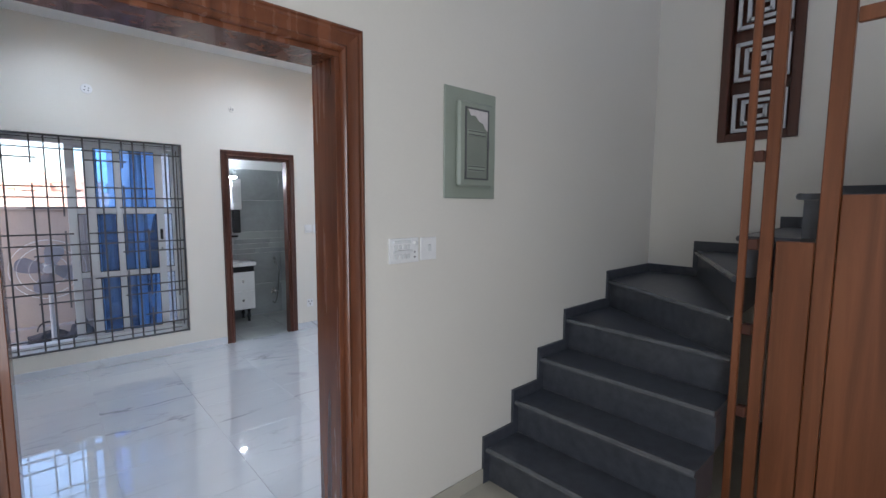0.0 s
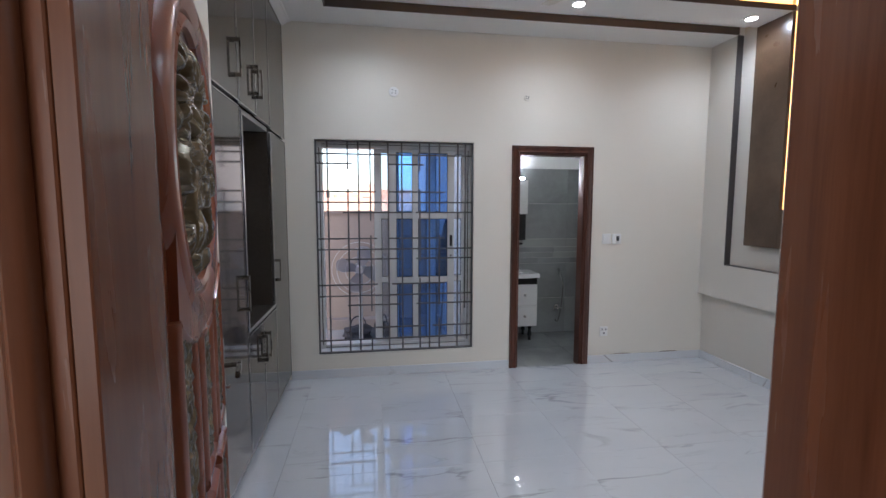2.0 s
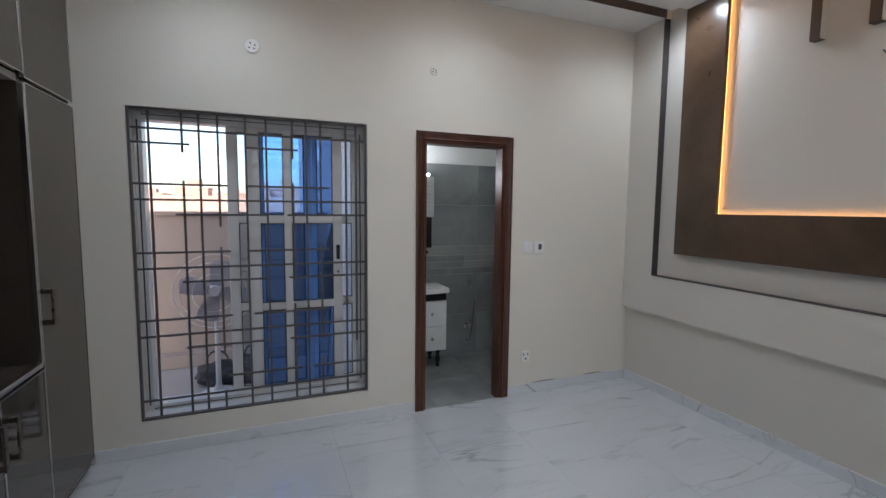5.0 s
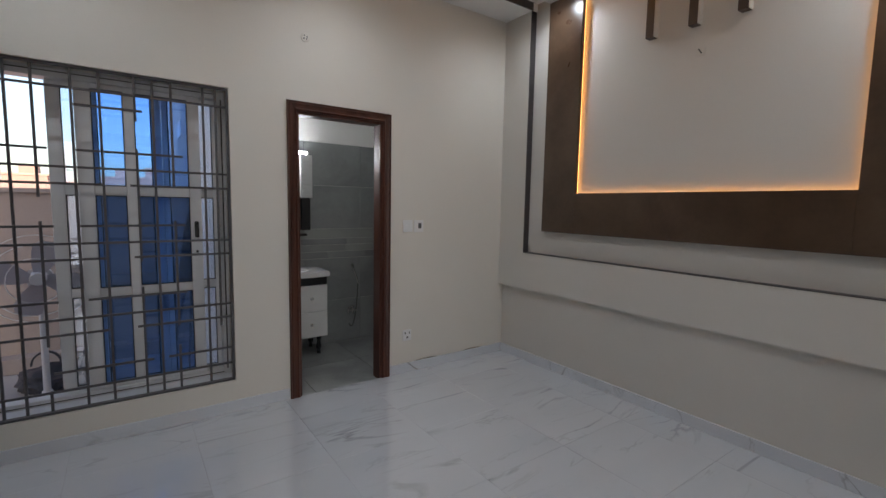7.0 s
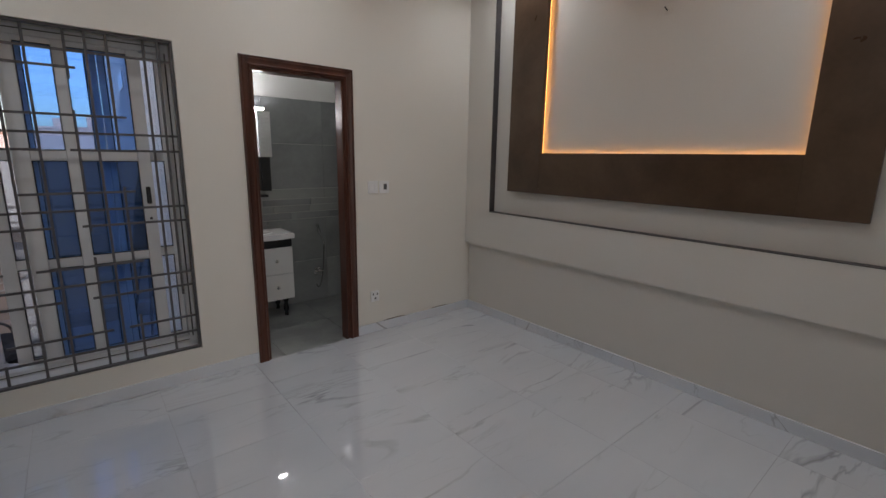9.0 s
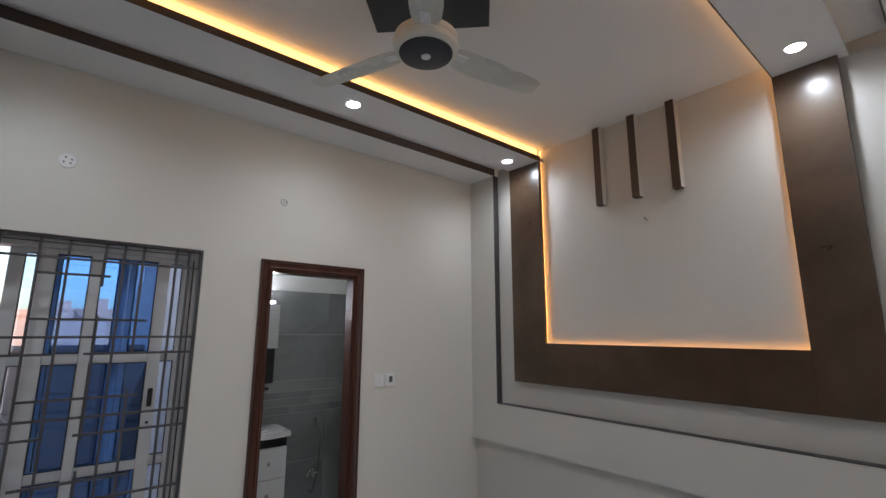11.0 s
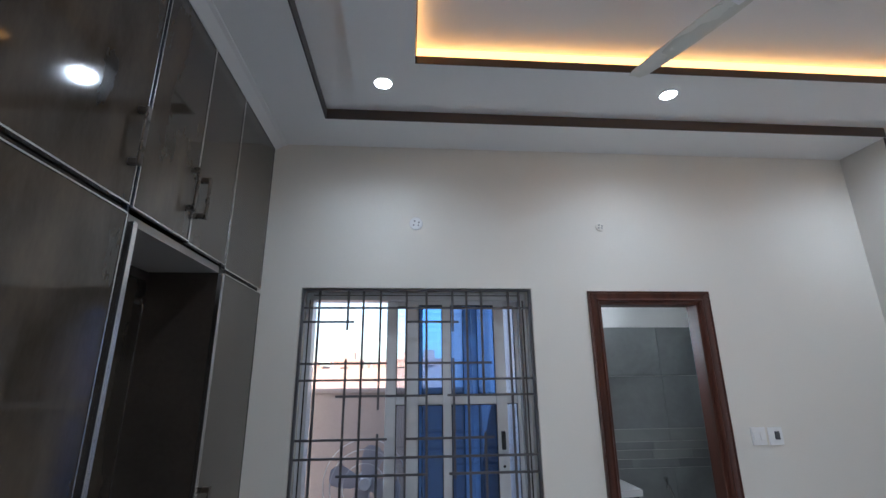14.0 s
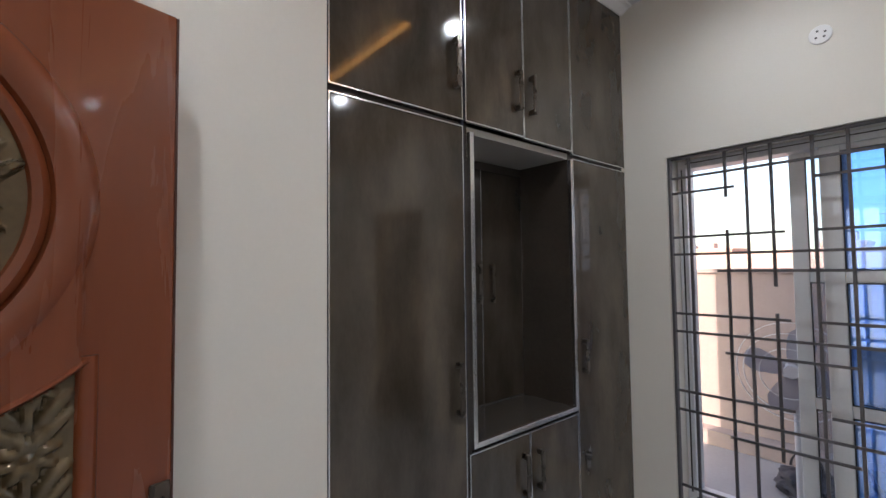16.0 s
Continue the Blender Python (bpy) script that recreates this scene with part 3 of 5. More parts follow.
# ---- entrance door: frame and carved leaf ----


def moulded(x0, x1, y_face, out):
    """Profile of an architrave board across its width, stepped and rounded."""
    w = x1 - x0
    return [(0, 0), (0, 0.014), (0.06 * w, 0.022), (0.14 * w, 0.026), (0.22 * w, 0.023), (0.26 * w, 0.017), (0.56 * w, 0.016), (0.62 * w, 0.019),
            (0.72 * w, 0.022), (0.78 * w, 0.018), (0.84 * w, 0.018), (0.90 * w, 0.024), (0.97 * w, 0.022), (w, 0.012), (w, 0)]


def door_frame(name, x0, x1, top, y_near, y_far, width, wood, label, near=True, far=True, floor_z=0.0, stop=0.0):
    """Lining of the opening with moulded architraves on the faces, mitred at the corners."""
    t = thing(name, ((x0 + x1) / 2, (y_near + y_far) / 2, 0), label, "door frame", kind="structure")
    g = 0.022
    part("jamb", boxes((x0 - 0.006, x0 + g, y_near + 0.002, y_far - 0.002, floor_z, top - g), b=0.002), wood, t)
    part("jamb", boxes((x1 - g, x1 + 0.006, y_near + 0.002, y_far - 0.002, floor_z, top - g), b=0.002), wood, t)
    if stop:
        part("door_stop", boxes((x0 + g, x0 + g + stop, y_near + 0.004, y_far - 0.046, floor_z, top - g - 0.001), b=0.002), wood, t)
    part("head", boxes((x0 - 0.006, x1 + 0.006, y_near + 0.002, y_far - 0.002, top - g, top + 0.006), b=0.002), wood, t)
    for on, y, s in ((near, y_near, -1), (far, y_far, 1)):
        if not on:
            continue
        prof = moulded(0, width, y, s)
        o = (0, s, 0)
        a = x0 + 0.004
        c = x1 - 0.004
        e = top - 0.004
        bm = bmesh.new()
        sweep(bm, [((a, y, floor_z), (-1, 0, 0), o), ((a, y, e), (-1, 0, 1), o)], prof)
        part("architrave", bm, wood, t, smooth=True)
        bm = bmesh.new()
        sweep(bm, [((c, y, floor_z), (1, 0, 0), o), ((c, y, e), (1, 0, 1), o)], prof)
        part("architrave", bm, wood, t, smooth=True)
        bm = bmesh.new()
        sweep(bm, [((a, y, e), (-1, 0, 1), o), ((c, y, e), (1, 0, 1), o)], prof)
        part("architrave", bm, wood, t, smooth=True)
    return t


door_frame("door_frame", DOOR[0], DOOR[1], DOOR[2], HALL_FACE, SOUTH, 0.098, WOOD, "polished red-brown wooden frame of the entrance opening", stop=0.022)
door_frame("door_frame", BATH[0], BATH[1], BATH[2], NORTH, 5.415, 0.068, WOODDARK, "dark red-brown wooden frame of the bathroom opening", far=False, floor_z=-0.02)


def relief(bm, inside, u0, u1, z0, z1, step, height, bumps, base):
    """A carved panel: a grid of points raised by a set of leaf shaped bumps (u, z, length, breadth, turn, rise)."""
    nu, nz = int((u1 - u0) / step) + 1, int((z1 - z0) / step) + 1
    U, Z = np.meshgrid(np.linspace(u0, u1, nu), np.linspace(z0, z1, nz), indexing="ij")
    Hh = np.zeros_like(U)
    for bu, bz, ln_, br, tn, rise in bumps:
        c, s_ = math.cos(tn), math.sin(tn)
        du, dz = U - bu, Z - bz
        p, q = (du * c + dz * s_) / ln_, (-du * s_ + dz * c) / br
        q = q + 0.35 * p * p
        r2 = p * p + q * q
        dome = np.where(r2 < 1, np.clip(1 - r2, 0, 1) ** 0.75 - 0.16 * np.exp(-(q / 0.18) ** 2), 0)
        Hh = np.maximum(Hh, rise * np.clip(dome, 0, 1))
    ok = inside(U, Z)
    verts = {}
    for i in range(nu):
        for j in range(nz):
            if ok[i, j]:
                verts[i, j] = bm.verts.new((base + height * Hh[i, j], U[i, j], Z[i, j]))
    for i in range(nu - 1):
        for j in range(nz - 1):
            k = ((i, j), (i + 1, j), (i + 1, j + 1), (i, j + 1))
            if all(a in verts for a in k):
                bm.faces.new([verts[a] for a in k])
    return bm


def ring_path(cu, cz, a, b, x, n=72):
    out = []
    for i in range(n):
        th = 2 * math.pi * i / n
        nrm = Vector((0, math.cos(th) / a, math.sin(th) / b)).normalized()
        out.append(((x, cu + a * math.cos(th), cz + b * math.sin(th)), tuple(nrm), (1, 0, 0)))
    return out


def carved_door():
    """Leaf local axes: y along the leaf from its hinge, x out of the carved face, z up."""
    W, Hd, T = 0.998, 2.105, 0.038
    t = thing("carved_door", (0.082, SOUTH + 0.025, 0.008), "mahogany door standing open, with carved oval and bronze relief", "door", turn=12.9)
    cu, cz, ai, bi = 0.470, 1.662, 0.291, 0.290
    part("leaf", boxes((-T, 0.0, 0, W, 0, Hd), b=0.003), DOORWOOD, t, local=True)
    part("edge_strip", boxes((-T + 0.001, -0.001, W, W + 0.004, 0.0, Hd - 0.002)), WOODDARK, t, "pale sanded edge of the leaf", local=True)
    # mouldings of the oval
    for k, (ea, prof) in enumerate((
            (0.068, [(-0.044, 0), (-0.038, 0.014), (-0.016, 0.024), (0.008, 0.022), (0.024, 0.012), (0.032, 0)]),
            (0.010, [(-0.018, 0), (-0.014, 0.014), (0.0, 0.020), (0.010, 0.012), (0.016, 0)]))):
        part("oval_moulding", sweep(bmesh.new(), ring_path(cu, cz, ai + ea, bi + ea, 0.0), prof, closed=True), DOORWOOD, t, local=True, smooth=True)
    rnd = random.Random(4)
    bumps = []

    def stroke(points, r0, r1, rise):
        """A rounded raised line that tapers from r0 to r1, on both sides of the middle."""
        n = len(points)
        for k, (a, b) in enumerate(points):
            r = r0 + (r1 - r0) * k / max(1, n - 1)
            for sgn in (1, -1):
                bumps.append((cu + sgn * a, cz + b, r, r, 0.0, rise))

    def scroll(a, b, r, turns, start, way, w0, w1, rise):
        n = int(26 * turns) + 6
        stroke([(a + r * (1 - 0.82 * k / n) * math.cos(start + way * turns * 2 * math.pi * k / n), b + r * (1 - 0.82 * k / n) * math.sin(start + way * turns * 2 * math.pi * k / n)) for k in range(n)], w0, w1, rise)

    def fronds(a, b, heading, count, spread, length, breadth, rise):
        for k in range(count):
            an = heading + spread * (k / max(1, count - 1) - 0.5)
            for sgn in (1, -1):
                tn = an if sgn > 0 else math.pi - an
                bumps.append((cu + sgn * (a + 0.75 * length * math.cos(an)), cz + b + 0.75 * length * math.sin(an), length, breadth, tn, rise * rnd.uniform(0.8, 1.0)))

    def flower(a, b, count, length, breadth, rise, turn=0.0):
        for k in range(count):
            an = turn + 2 * math.pi * k / count
            for sgn in ((1, -1) if a else (1,)):
                bumps.append((cu + sgn * (a + 0.62 * length * math.cos(an)), cz + b + 0.62 * length * math.sin(an), 0.62 * length, breadth, an if sgn > 0 else math.pi - an, rise))
        for sgn in ((1, -1) if a else (1,)):
            bumps.append((cu + sgn * a, cz + b, 0.24 * length, 0.24 * length, 0, rise))

    # rosette, the pair of volutes under it, palmettes, and the side scrolls with their leaves
    flower(0.0, 0.045, 8, 0.074, 0.021, 1.0, 0.39)
    scroll(0.060, -0.075, 0.046, 1.35, 1.6, -1, 0.015, 0.010, 1.0)
    stroke([(0.012 + 0.045 * k / 12, -0.012 - 0.02 * math.sin(math.pi * k / 12)) for k in range(13)], 0.012, 0.010, 0.9)
    stroke([(0.105 + 0.03 * math.sin(2.2 * k / 20), -0.06 - 0.13 * k / 20) for k in range(21)], 0.014, 0.008, 0.9)
    fronds(0.0, -0.120, -1.57, 3, 0.9, 0.070, 0.018, 1.0)
    fronds(0.012, -0.150, -0.75, 3, 0.9, 0.044, 0.014, 0.9)
    fronds(0.0, 0.155, 1.57, 3, 1.1, 0.060, 0.018, 1.0)
    scroll(0.075, 0.190, 0.036, 1.2, -2.2, 1, 0.012, 0.008, 0.9)
    fronds(0.055, 0.125, 0.5, 3, 1.2, 0.040, 0.013, 0.85)
    scroll(0.185, -0.045, 0.056, 1.2, 2.2, -1, 0.014, 0.009, 1.0)
    fronds(0.185, -0.045, 0.8, 4, 1.9, 0.042, 0.013, 0.95)
    fronds(0.150, -0.150, -0.9, 4, 1.3, 0.044, 0.014, 0.9)
    flower(0.175, 0.100, 6, 0.044, 0.015, 0.95)
    fronds(0.125, 0.030, 0.2, 3, 1.4, 0.034, 0.012, 0.8)
    fronds(0.155, 0.165, 0.9, 3, 1.2, 0.036, 0.012, 0.85)
    fronds(0.235, 0.030, 1.2, 2, 0.9, 0.034, 0.011, 0.8)
    fronds(0.060, -0.225, -0.5, 3, 1.0, 0.034, 0.012, 0.85)
    for k in range(22):
        uu, zz = rnd.uniform(0.02, 0.26), rnd.uniform(-0.27, 0.27)
        tn, ln_, br, rise = rnd.uniform(-1.5, 1.5), rnd.uniform(0.016, 0.028), rnd.uniform(0.006, 0.009), rnd.uniform(0.25, 0.5)
        for sgn in (1, -1):
            bumps.append((cu + sgn * uu, cz + zz, ln_, br, tn if sgn > 0 else math.pi - tn, rise))
    part("oval_relief", relief(bmesh.new(), lambda U, Z: ((U - cu) / (ai + 0.004)) ** 2 + ((Z - cz) / (bi + 0.004)) ** 2 < 1, cu - ai, cu + ai, cz - bi, cz + bi, 0.0038, 0.032, bumps, 0.002), CARVED, t, "bronzed floral relief", local=True, smooth=True)

    # rounded lip of the apron under the oval, then the carved panels that it cuts
    def apron(u):
        return cz - 0.420 * math.sqrt(max(0.0, 1 - ((u - cu) / 0.545) ** 2))

    bm = bmesh.new()
    rows = []
    for k in range(41):
        u = 0.128 + 0.704 * k / 40
        q = 1 - ((u - cu) / (ai + 0.075)) ** 2
        z_hi = cz - (bi + 0.075) * math.sqrt(max(q, 0.0))
        rows.append([bm.verts.new(p) for p in ((0.0, u, apron(u)), (0.015, u, apron(u) + 0.006), (0.017, u, z_hi), (0.0, u, z_hi + 0.002))])
    for a, b in zip(rows, rows[1:]):
        for k in range(3):
            bm.faces.new((a[k], b[k], b[k + 1], a[k + 1]))
    bm.faces.new(rows[0])
    bm.faces.new(rows[-1][::-1])
    bmesh.ops.recalc_face_normals(bm, faces=bm.faces[:])
    part("apron", bm, DOORWOOD, t, "raised apron under the oval", local=True)
    lip = [(-0.007, 0), (-0.005, 0.016), (0.0, 0.021), (0.006, 0.020), (0.010, 0.012)]
    for u0, u1 in ((0.135, 0.285), (0.412, 0.572), (0.690, 0.832)):
        for z0, z1 in ((0.905, None), (0.20, 0.79)):
            um = (u0 + u1) / 2
            zt = z1 if z1 else max(apron(u0), apron(u1))
            bb = []
            z = z0 + 0.05
            while z < zt:
                for k in range(8):
                    an = k * math.pi / 4 + 0.3
                    bb.append((um + 0.027 * math.cos(an), z + 0.027 * math.sin(an), 0.024, 0.012, an, rnd.uniform(0.75, 1.0)))
                bb.append((um, z, 0.012, 0.012, 0, 1.0))
                for sgn in (1, -1):
                    for dz in (0.045, 0.078):
                        bb.append((um + sgn * 0.036, z + dz, 0.040, 0.014, math.pi / 2 - sgn * 0.75, rnd.uniform(0.7, 0.95)))
                bb.append((um, z + 0.072, 0.034, 0.010, math.pi / 2, 0.8))
                z += 0.125
            ins = (lambda U, Z, f=(z1 is None): ((Z < cz - 0.420 * np.sqrt(np.clip(1 - ((U - cu) / 0.545) ** 2, 0, 1))) if f else (U > -1)))
            panel = part("panel_relief", relief(bmesh.new(), ins, u0, u1, z0, zt, 0.005, 0.018, bb, 0.002), CARVED, t, "bronzed leaf relief", local=True, smooth=True)
            prof = [(-0.020, 0), (-0.016, 0.012), (-0.006, 0.019), (0.006, 0.019), (0.014, 0.012), (0.018, 0)]
            for uu in (u0 - 0.014, u1 + 0.014):
                zt2 = z1 if z1 else apron(uu) + 0.012
                part("panel_moulding", sweep(bmesh.new(), [((0, uu, z0 - 0.012), (0, 1, 0), (1, 0, 0)), ((0, uu, zt2), (0, 1, 0), (1, 0, 0))], prof), DOORWOOD, t, local=True, smooth=True)
            part("panel_moulding", sweep(bmesh.new(), [((0, u0 - 0.026, z0 - 0.012), (0, 0, 1), (1, 0, 0)), ((0, u1 + 0.026, z0 - 0.012), (0, 0, 1), (1, 0, 0))], prof), DOORWOOD, t, local=True, smooth=True)
            if z1 is None:
                path = []
                for k in range(9):
                    u = u0 - 0.012 + (u1 - u0 + 0.024) * k / 8
                    path.append(((0, u, apron(u) + 0.004), (0, 0, 1), (1, 0, 0)))
                part("apron_lip", sweep(bmesh.new(), path, lip), DOORWOOD, t, local=True, smooth=True)
            else:
                part("panel_moulding", sweep(bmesh.new(), [((0, u0 - 0.026, z1 + 0.012), (0, 0, 1), (1, 0, 0)), ((0, u1 + 0.026, z1 + 0.012), (0, 0, 1), (1, 0, 0))], prof), DOORWOOD, t, local=True, smooth=True)
    # lock plate and lever
    plate = part("lock_plate", boxes((0.0, 0.009, 0.953, 0.993, 0.845, 1.082), b=0.002), PULL, t, "bronze lock plate", local=True)
    bm = bmesh.new()
    tube(bm, (0.007, 0.974, 0.985), (0.062, 0.974, 0.985), 0.009)
    box(bm, 0.050, 0.066, 0.855, 0.986, 0.974, 0.996, b=0.003)
    part("lever", bm, PULL, plate, "dark bronze lever", local=True, smooth=True)
    part("key_cylinder", tube(bmesh.new(), (0.007, 0.974, 0.905), (0.024, 0.974, 0.905), 0.008), STEEL, plate, local=True, smooth=True)
    for zz in (0.25, 1.05, 1.85):
        part("hinge", tube(bmesh.new(), (0.006, -0.004, zz), (0.006, -0.004, zz + 0.1), 0.008), PULL, t, local=True, smooth=True)
    return t


carved_door()

# ---- built-in wardrobe ----
WX = -0.354
WY = (3.362, 3.968, 4.740, 5.288)
WT = 3.075


def pull(y, z0, z1, door, side=1):
    """A long flat bronze handle on two square posts."""
    bm = bmesh.new()
    for z in (z0 + 0.012, z1 - 0.012):
        box(bm, WX + 0.018, WX + 0.050, y - 0.009, y + 0.009, z - 0.011, z + 0.011, b=0.002)
    box(bm, WX + 0.046, WX + 0.054, y - 0.012, y + 0.012, z0, z1, b=0.002)
    return part("handle", bm, PULL, door, "bronze bar handle")


def cabinet_door(t, y0, y1, z0, z1, handle=None):
    """A gloss laminate door with bright edging, standing a little proud."""
    e = 0.005
    d = part("door", boxes((WX, WX + 0.018, y0 + e, y1 - e, z0 + e, z1 - e), b=0.0012), LAMINATE, t)
    bm = bmesh.new()
    for r in ((y0, y0 + e, z0, z1), (y1 - e, y1, z0, z1), (y0 + e, y1 - e, z0, z0 + e), (y0 + e, y1 - e, z1 - e, z1)):
        box(bm, WX + 0.001, WX + 0.0205, r[0], r[1], r[2], r[3])
    part("edging", bm, CHROME, d, "bright aluminium edging")
    if handle:
        pull(handle[0], handle[1], handle[2], d)
    return d


def wardrobe():
    t = thing("wardrobe", (-0.60, 4.32, 0), "built-in dark gloss wardrobe with open dressing niche", "wardrobe")
    back, f = -0.93, WX - 0.004
    for r in (
        (back, f, WY[0] - 0.006, WY[0] + 0.012, 0, WT), (back, f, WY[3] - 0.006, WY[3] + 0.010, 0, WT), (back, f, WY[0] + 0.012, WY[3] - 0.006, WT - 0.018, WT),
        (back, f, WY[0] + 0.012, WY[3] - 0.006, 0.0, 0.05), (back, back + 0.01, WY[0] + 0.012, WY[3] - 0.006, 0.05, WT - 0.018),
        (back + 0.01, f, WY[1] - 0.006, WY[1] + 0.034, 0.05, WT - 0.018), (back + 0.01, f, WY[2] - 0.010, WY[2] + 0.010, 0.05, WT - 0.018),
        (back + 0.01, f, WY[0] + 0.012, WY[1] - 0.010, 2.130, 2.148), (back + 0.01, f, WY[2] + 0.010, WY[3] - 0.006, 2.108, 2.124)):
        part("carcass_board", boxes(r), CARCASS, t)
    part("gasket", boxes((f, WX + 0.012, WY[1] - 0.004, WY[1] + 0.005, 0.8, WT), (f, WX + 0.012, WY[0] - 0.006, WY[0], 0.0, WT)), FILM, t, "dark blue protective film in the joint")
    nb = -0.690
    part("niche_top", boxes((nb, f, WY[1] + 0.034, WY[2] - 0.010, 2.105, 2.135)), NICHETOP, t, "grey board over the niche")
    part("niche_shelf", boxes((nb, f, WY[1] + 0.034, WY[2] - 0.010, 0.796, 0.818)), CARCASS, t, "black gloss shelf of the niche")
    part("niche_back", boxes((nb - 0.016, nb - 0.001, WY[1] + 0.035, WY[2] - 0.011, 0.800, 2.105)), CARCASS, t, "dark back board")
    part("niche_frieze", boxes((nb, nb + 0.014, WY[1] + 0.036, WY[2] - 0.012, 2.060, 2.104)), CARCASS, t, "dark rail over the inner doors")
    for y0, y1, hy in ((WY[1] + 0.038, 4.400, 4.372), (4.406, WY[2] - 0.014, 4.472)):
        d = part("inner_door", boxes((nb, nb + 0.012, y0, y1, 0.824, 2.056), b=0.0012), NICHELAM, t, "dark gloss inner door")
        part("edging", boxes((nb + 0.001, nb + 0.0145, y1 - 0.0005, y1 + 0.004, 0.824, 2.056), (nb + 0.001, nb + 0.0145, y0, y1, 0.8185, 0.8235)), CHROME, d, "thin bright edging")
        bm = bmesh.new()
        for z in (1.362, 1.546):
            box(bm, nb + 0.012, nb + 0.034, hy - 0.007, hy + 0.007, z - 0.009, z + 0.009, b=0.002)
        box(bm, nb + 0.031, nb + 0.038, hy - 0.009, hy + 0.009, 1.350, 1.558, b=0.002)
        part("handle", bm, PULL, d, "bronze bar handle")
    w = 0.022
    for r in ((WY[1] + 0.034, WY[1] + 0.034 + w, 0.798, 2.110), (WY[2] - 0.010, WY[2] + 0.002, 0.798, 2.100), (WY[1] + 0.034 + w, WY[2] - 0.010, 0.798, 0.820)):
        part("niche_edging", boxes((f, WX + 0.018, *r), b=0.001), CHROME, t, "bright aluminium edging")
    part("hanging_bracket", tube(bmesh.new(), (nb + 0.012, 4.700, 1.965), (nb + 0.026, 4.700, 1.965), 0.020, seg=18), STEEL, t, "small round steel bracket", smooth=True)
    y0, y1, y2, y3 = WY
    cabinet_door(t, y0, y1 - 0.008, 0.055, 2.125, (y1 - 0.055, 0.955, 1.165))
    cabinet_door(t, y0, y1 - 0.008, 2.150, WT, (y1 - 0.050, 2.270, 2.480))
    ym = (y1 + y2) / 2
    cabinet_door(t, y1 + 0.008, ym - 0.001, 2.148, WT, (ym - 0.050, 2.262, 2.450))
    cabinet_door(t, ym + 0.001, y2 - 0.002, 2.142, WT, (ym + 0.050, 2.262, 2.450))
    cabinet_door(t, y2 + 0.003, y3, 2.126, WT)
    cabinet_door(t, y2 + 0.003, y3, 0.055, 2.106, (y2 + 0.055, 0.985, 1.160))
    cabinet_door(t, y1 + 0.006, ym - 0.001, 0.055, 0.786, (ym - 0.052, 0.520, 0.705))
    cabinet_door(t, ym + 0.001, y2 - 0.003, 0.055, 0.786, (ym + 0.052, 0.520, 0.700))
    return t


wardrobe()

# ---- feature wall ----


def feature_panel():
    t = thing("feature_panel", (3.76, 3.61, 1.225), "brown textured panel frame with warm light behind its inner edge", "wall panel")
    x0, x1 = 3.702, 3.738
    yi0, yi1, yo0, yo1, zi, zo = 2.733, 4.438, 2.440, 4.772, 1.542, 1.218
    part("board", boxes((x0, x1, yi1, yo1, zo, 3.104), b=0.0015), BROWNPANEL, t)
    part("board", boxes((x0, x1, yo0, yi0, zo, 3.104), b=0.0015), BROWNPANEL, t)
    part("board", boxes((x0, x1, yi0, yi1, zo, zi), b=0.0015), BROWNPANEL, t)
    part("batten", boxes((x1, 3.763, yi1 + 0.05, yo1 - 0.04, zo + 0.04, 3.08), (x1, 3.763, yo0 + 0.04, yi0 - 0.05, zo + 0.04, 3.08), (x1, 3.763, yi0 - 0.05, yi1 + 0.05, zo + 0.04, zi - 0.05)), BROWNBAR, t)
    for r in ((yi1 + 0.006, yi1 + 0.014, zi - 0.01, 3.205), (yi0 - 0.014, yi0 - 0.006, zi - 0.01, 3.205), (yi0 - 0.006, yi1 + 0.006, zi - 0.014, zi - 0.006)):
        part("led_strip", boxes((x1 + 0.002, x1 + 0.010, *r)), WARMLED, t, "glowing warm light strip")
    return t


feature_panel()
bar = thing("wall_bar", (3.745, 3.882, 2.58), "dark brown laminate upright bar on the feature wall", "wall bar", "three bars on the feature wall")
part("bar_body", boxes((3.708, 3.763, 3.855, 3.911, 2.582, 3.210), b=0.0015), BROWNBAR, bar)
part("bar_side", boxes((3.7095, 3.763, 3.8515, 3.8545, 2.584, 3.210)), PANELWALL, bar, "pale edge of the bar")
for yy in (3.597, 3.316):
    copy_thing(bar, pose(3.745, yy, 2.58))
cove = thing("cove_light", (2.1, 3.61, 3.135), "warm light strip hidden on the ceiling ring", "strip light")
for r in ((RING_IN[0] - 0.02, 3.70, RING_IN[2] + 0.012, RING_IN[2] + 0.024), (RING_IN[0] - 0.02, 3.70, RING_IN[1] - 0.024, RING_IN[1] - 0.012), (RING_IN[0] - 0.024, RING_IN[0] - 0.012, RING_IN[1] - 0.01, RING_IN[2] + 0.01)):
    part("led_strip", boxes((*r, 3.158, 3.206)), COVELED, cove, "glowing warm light strip")


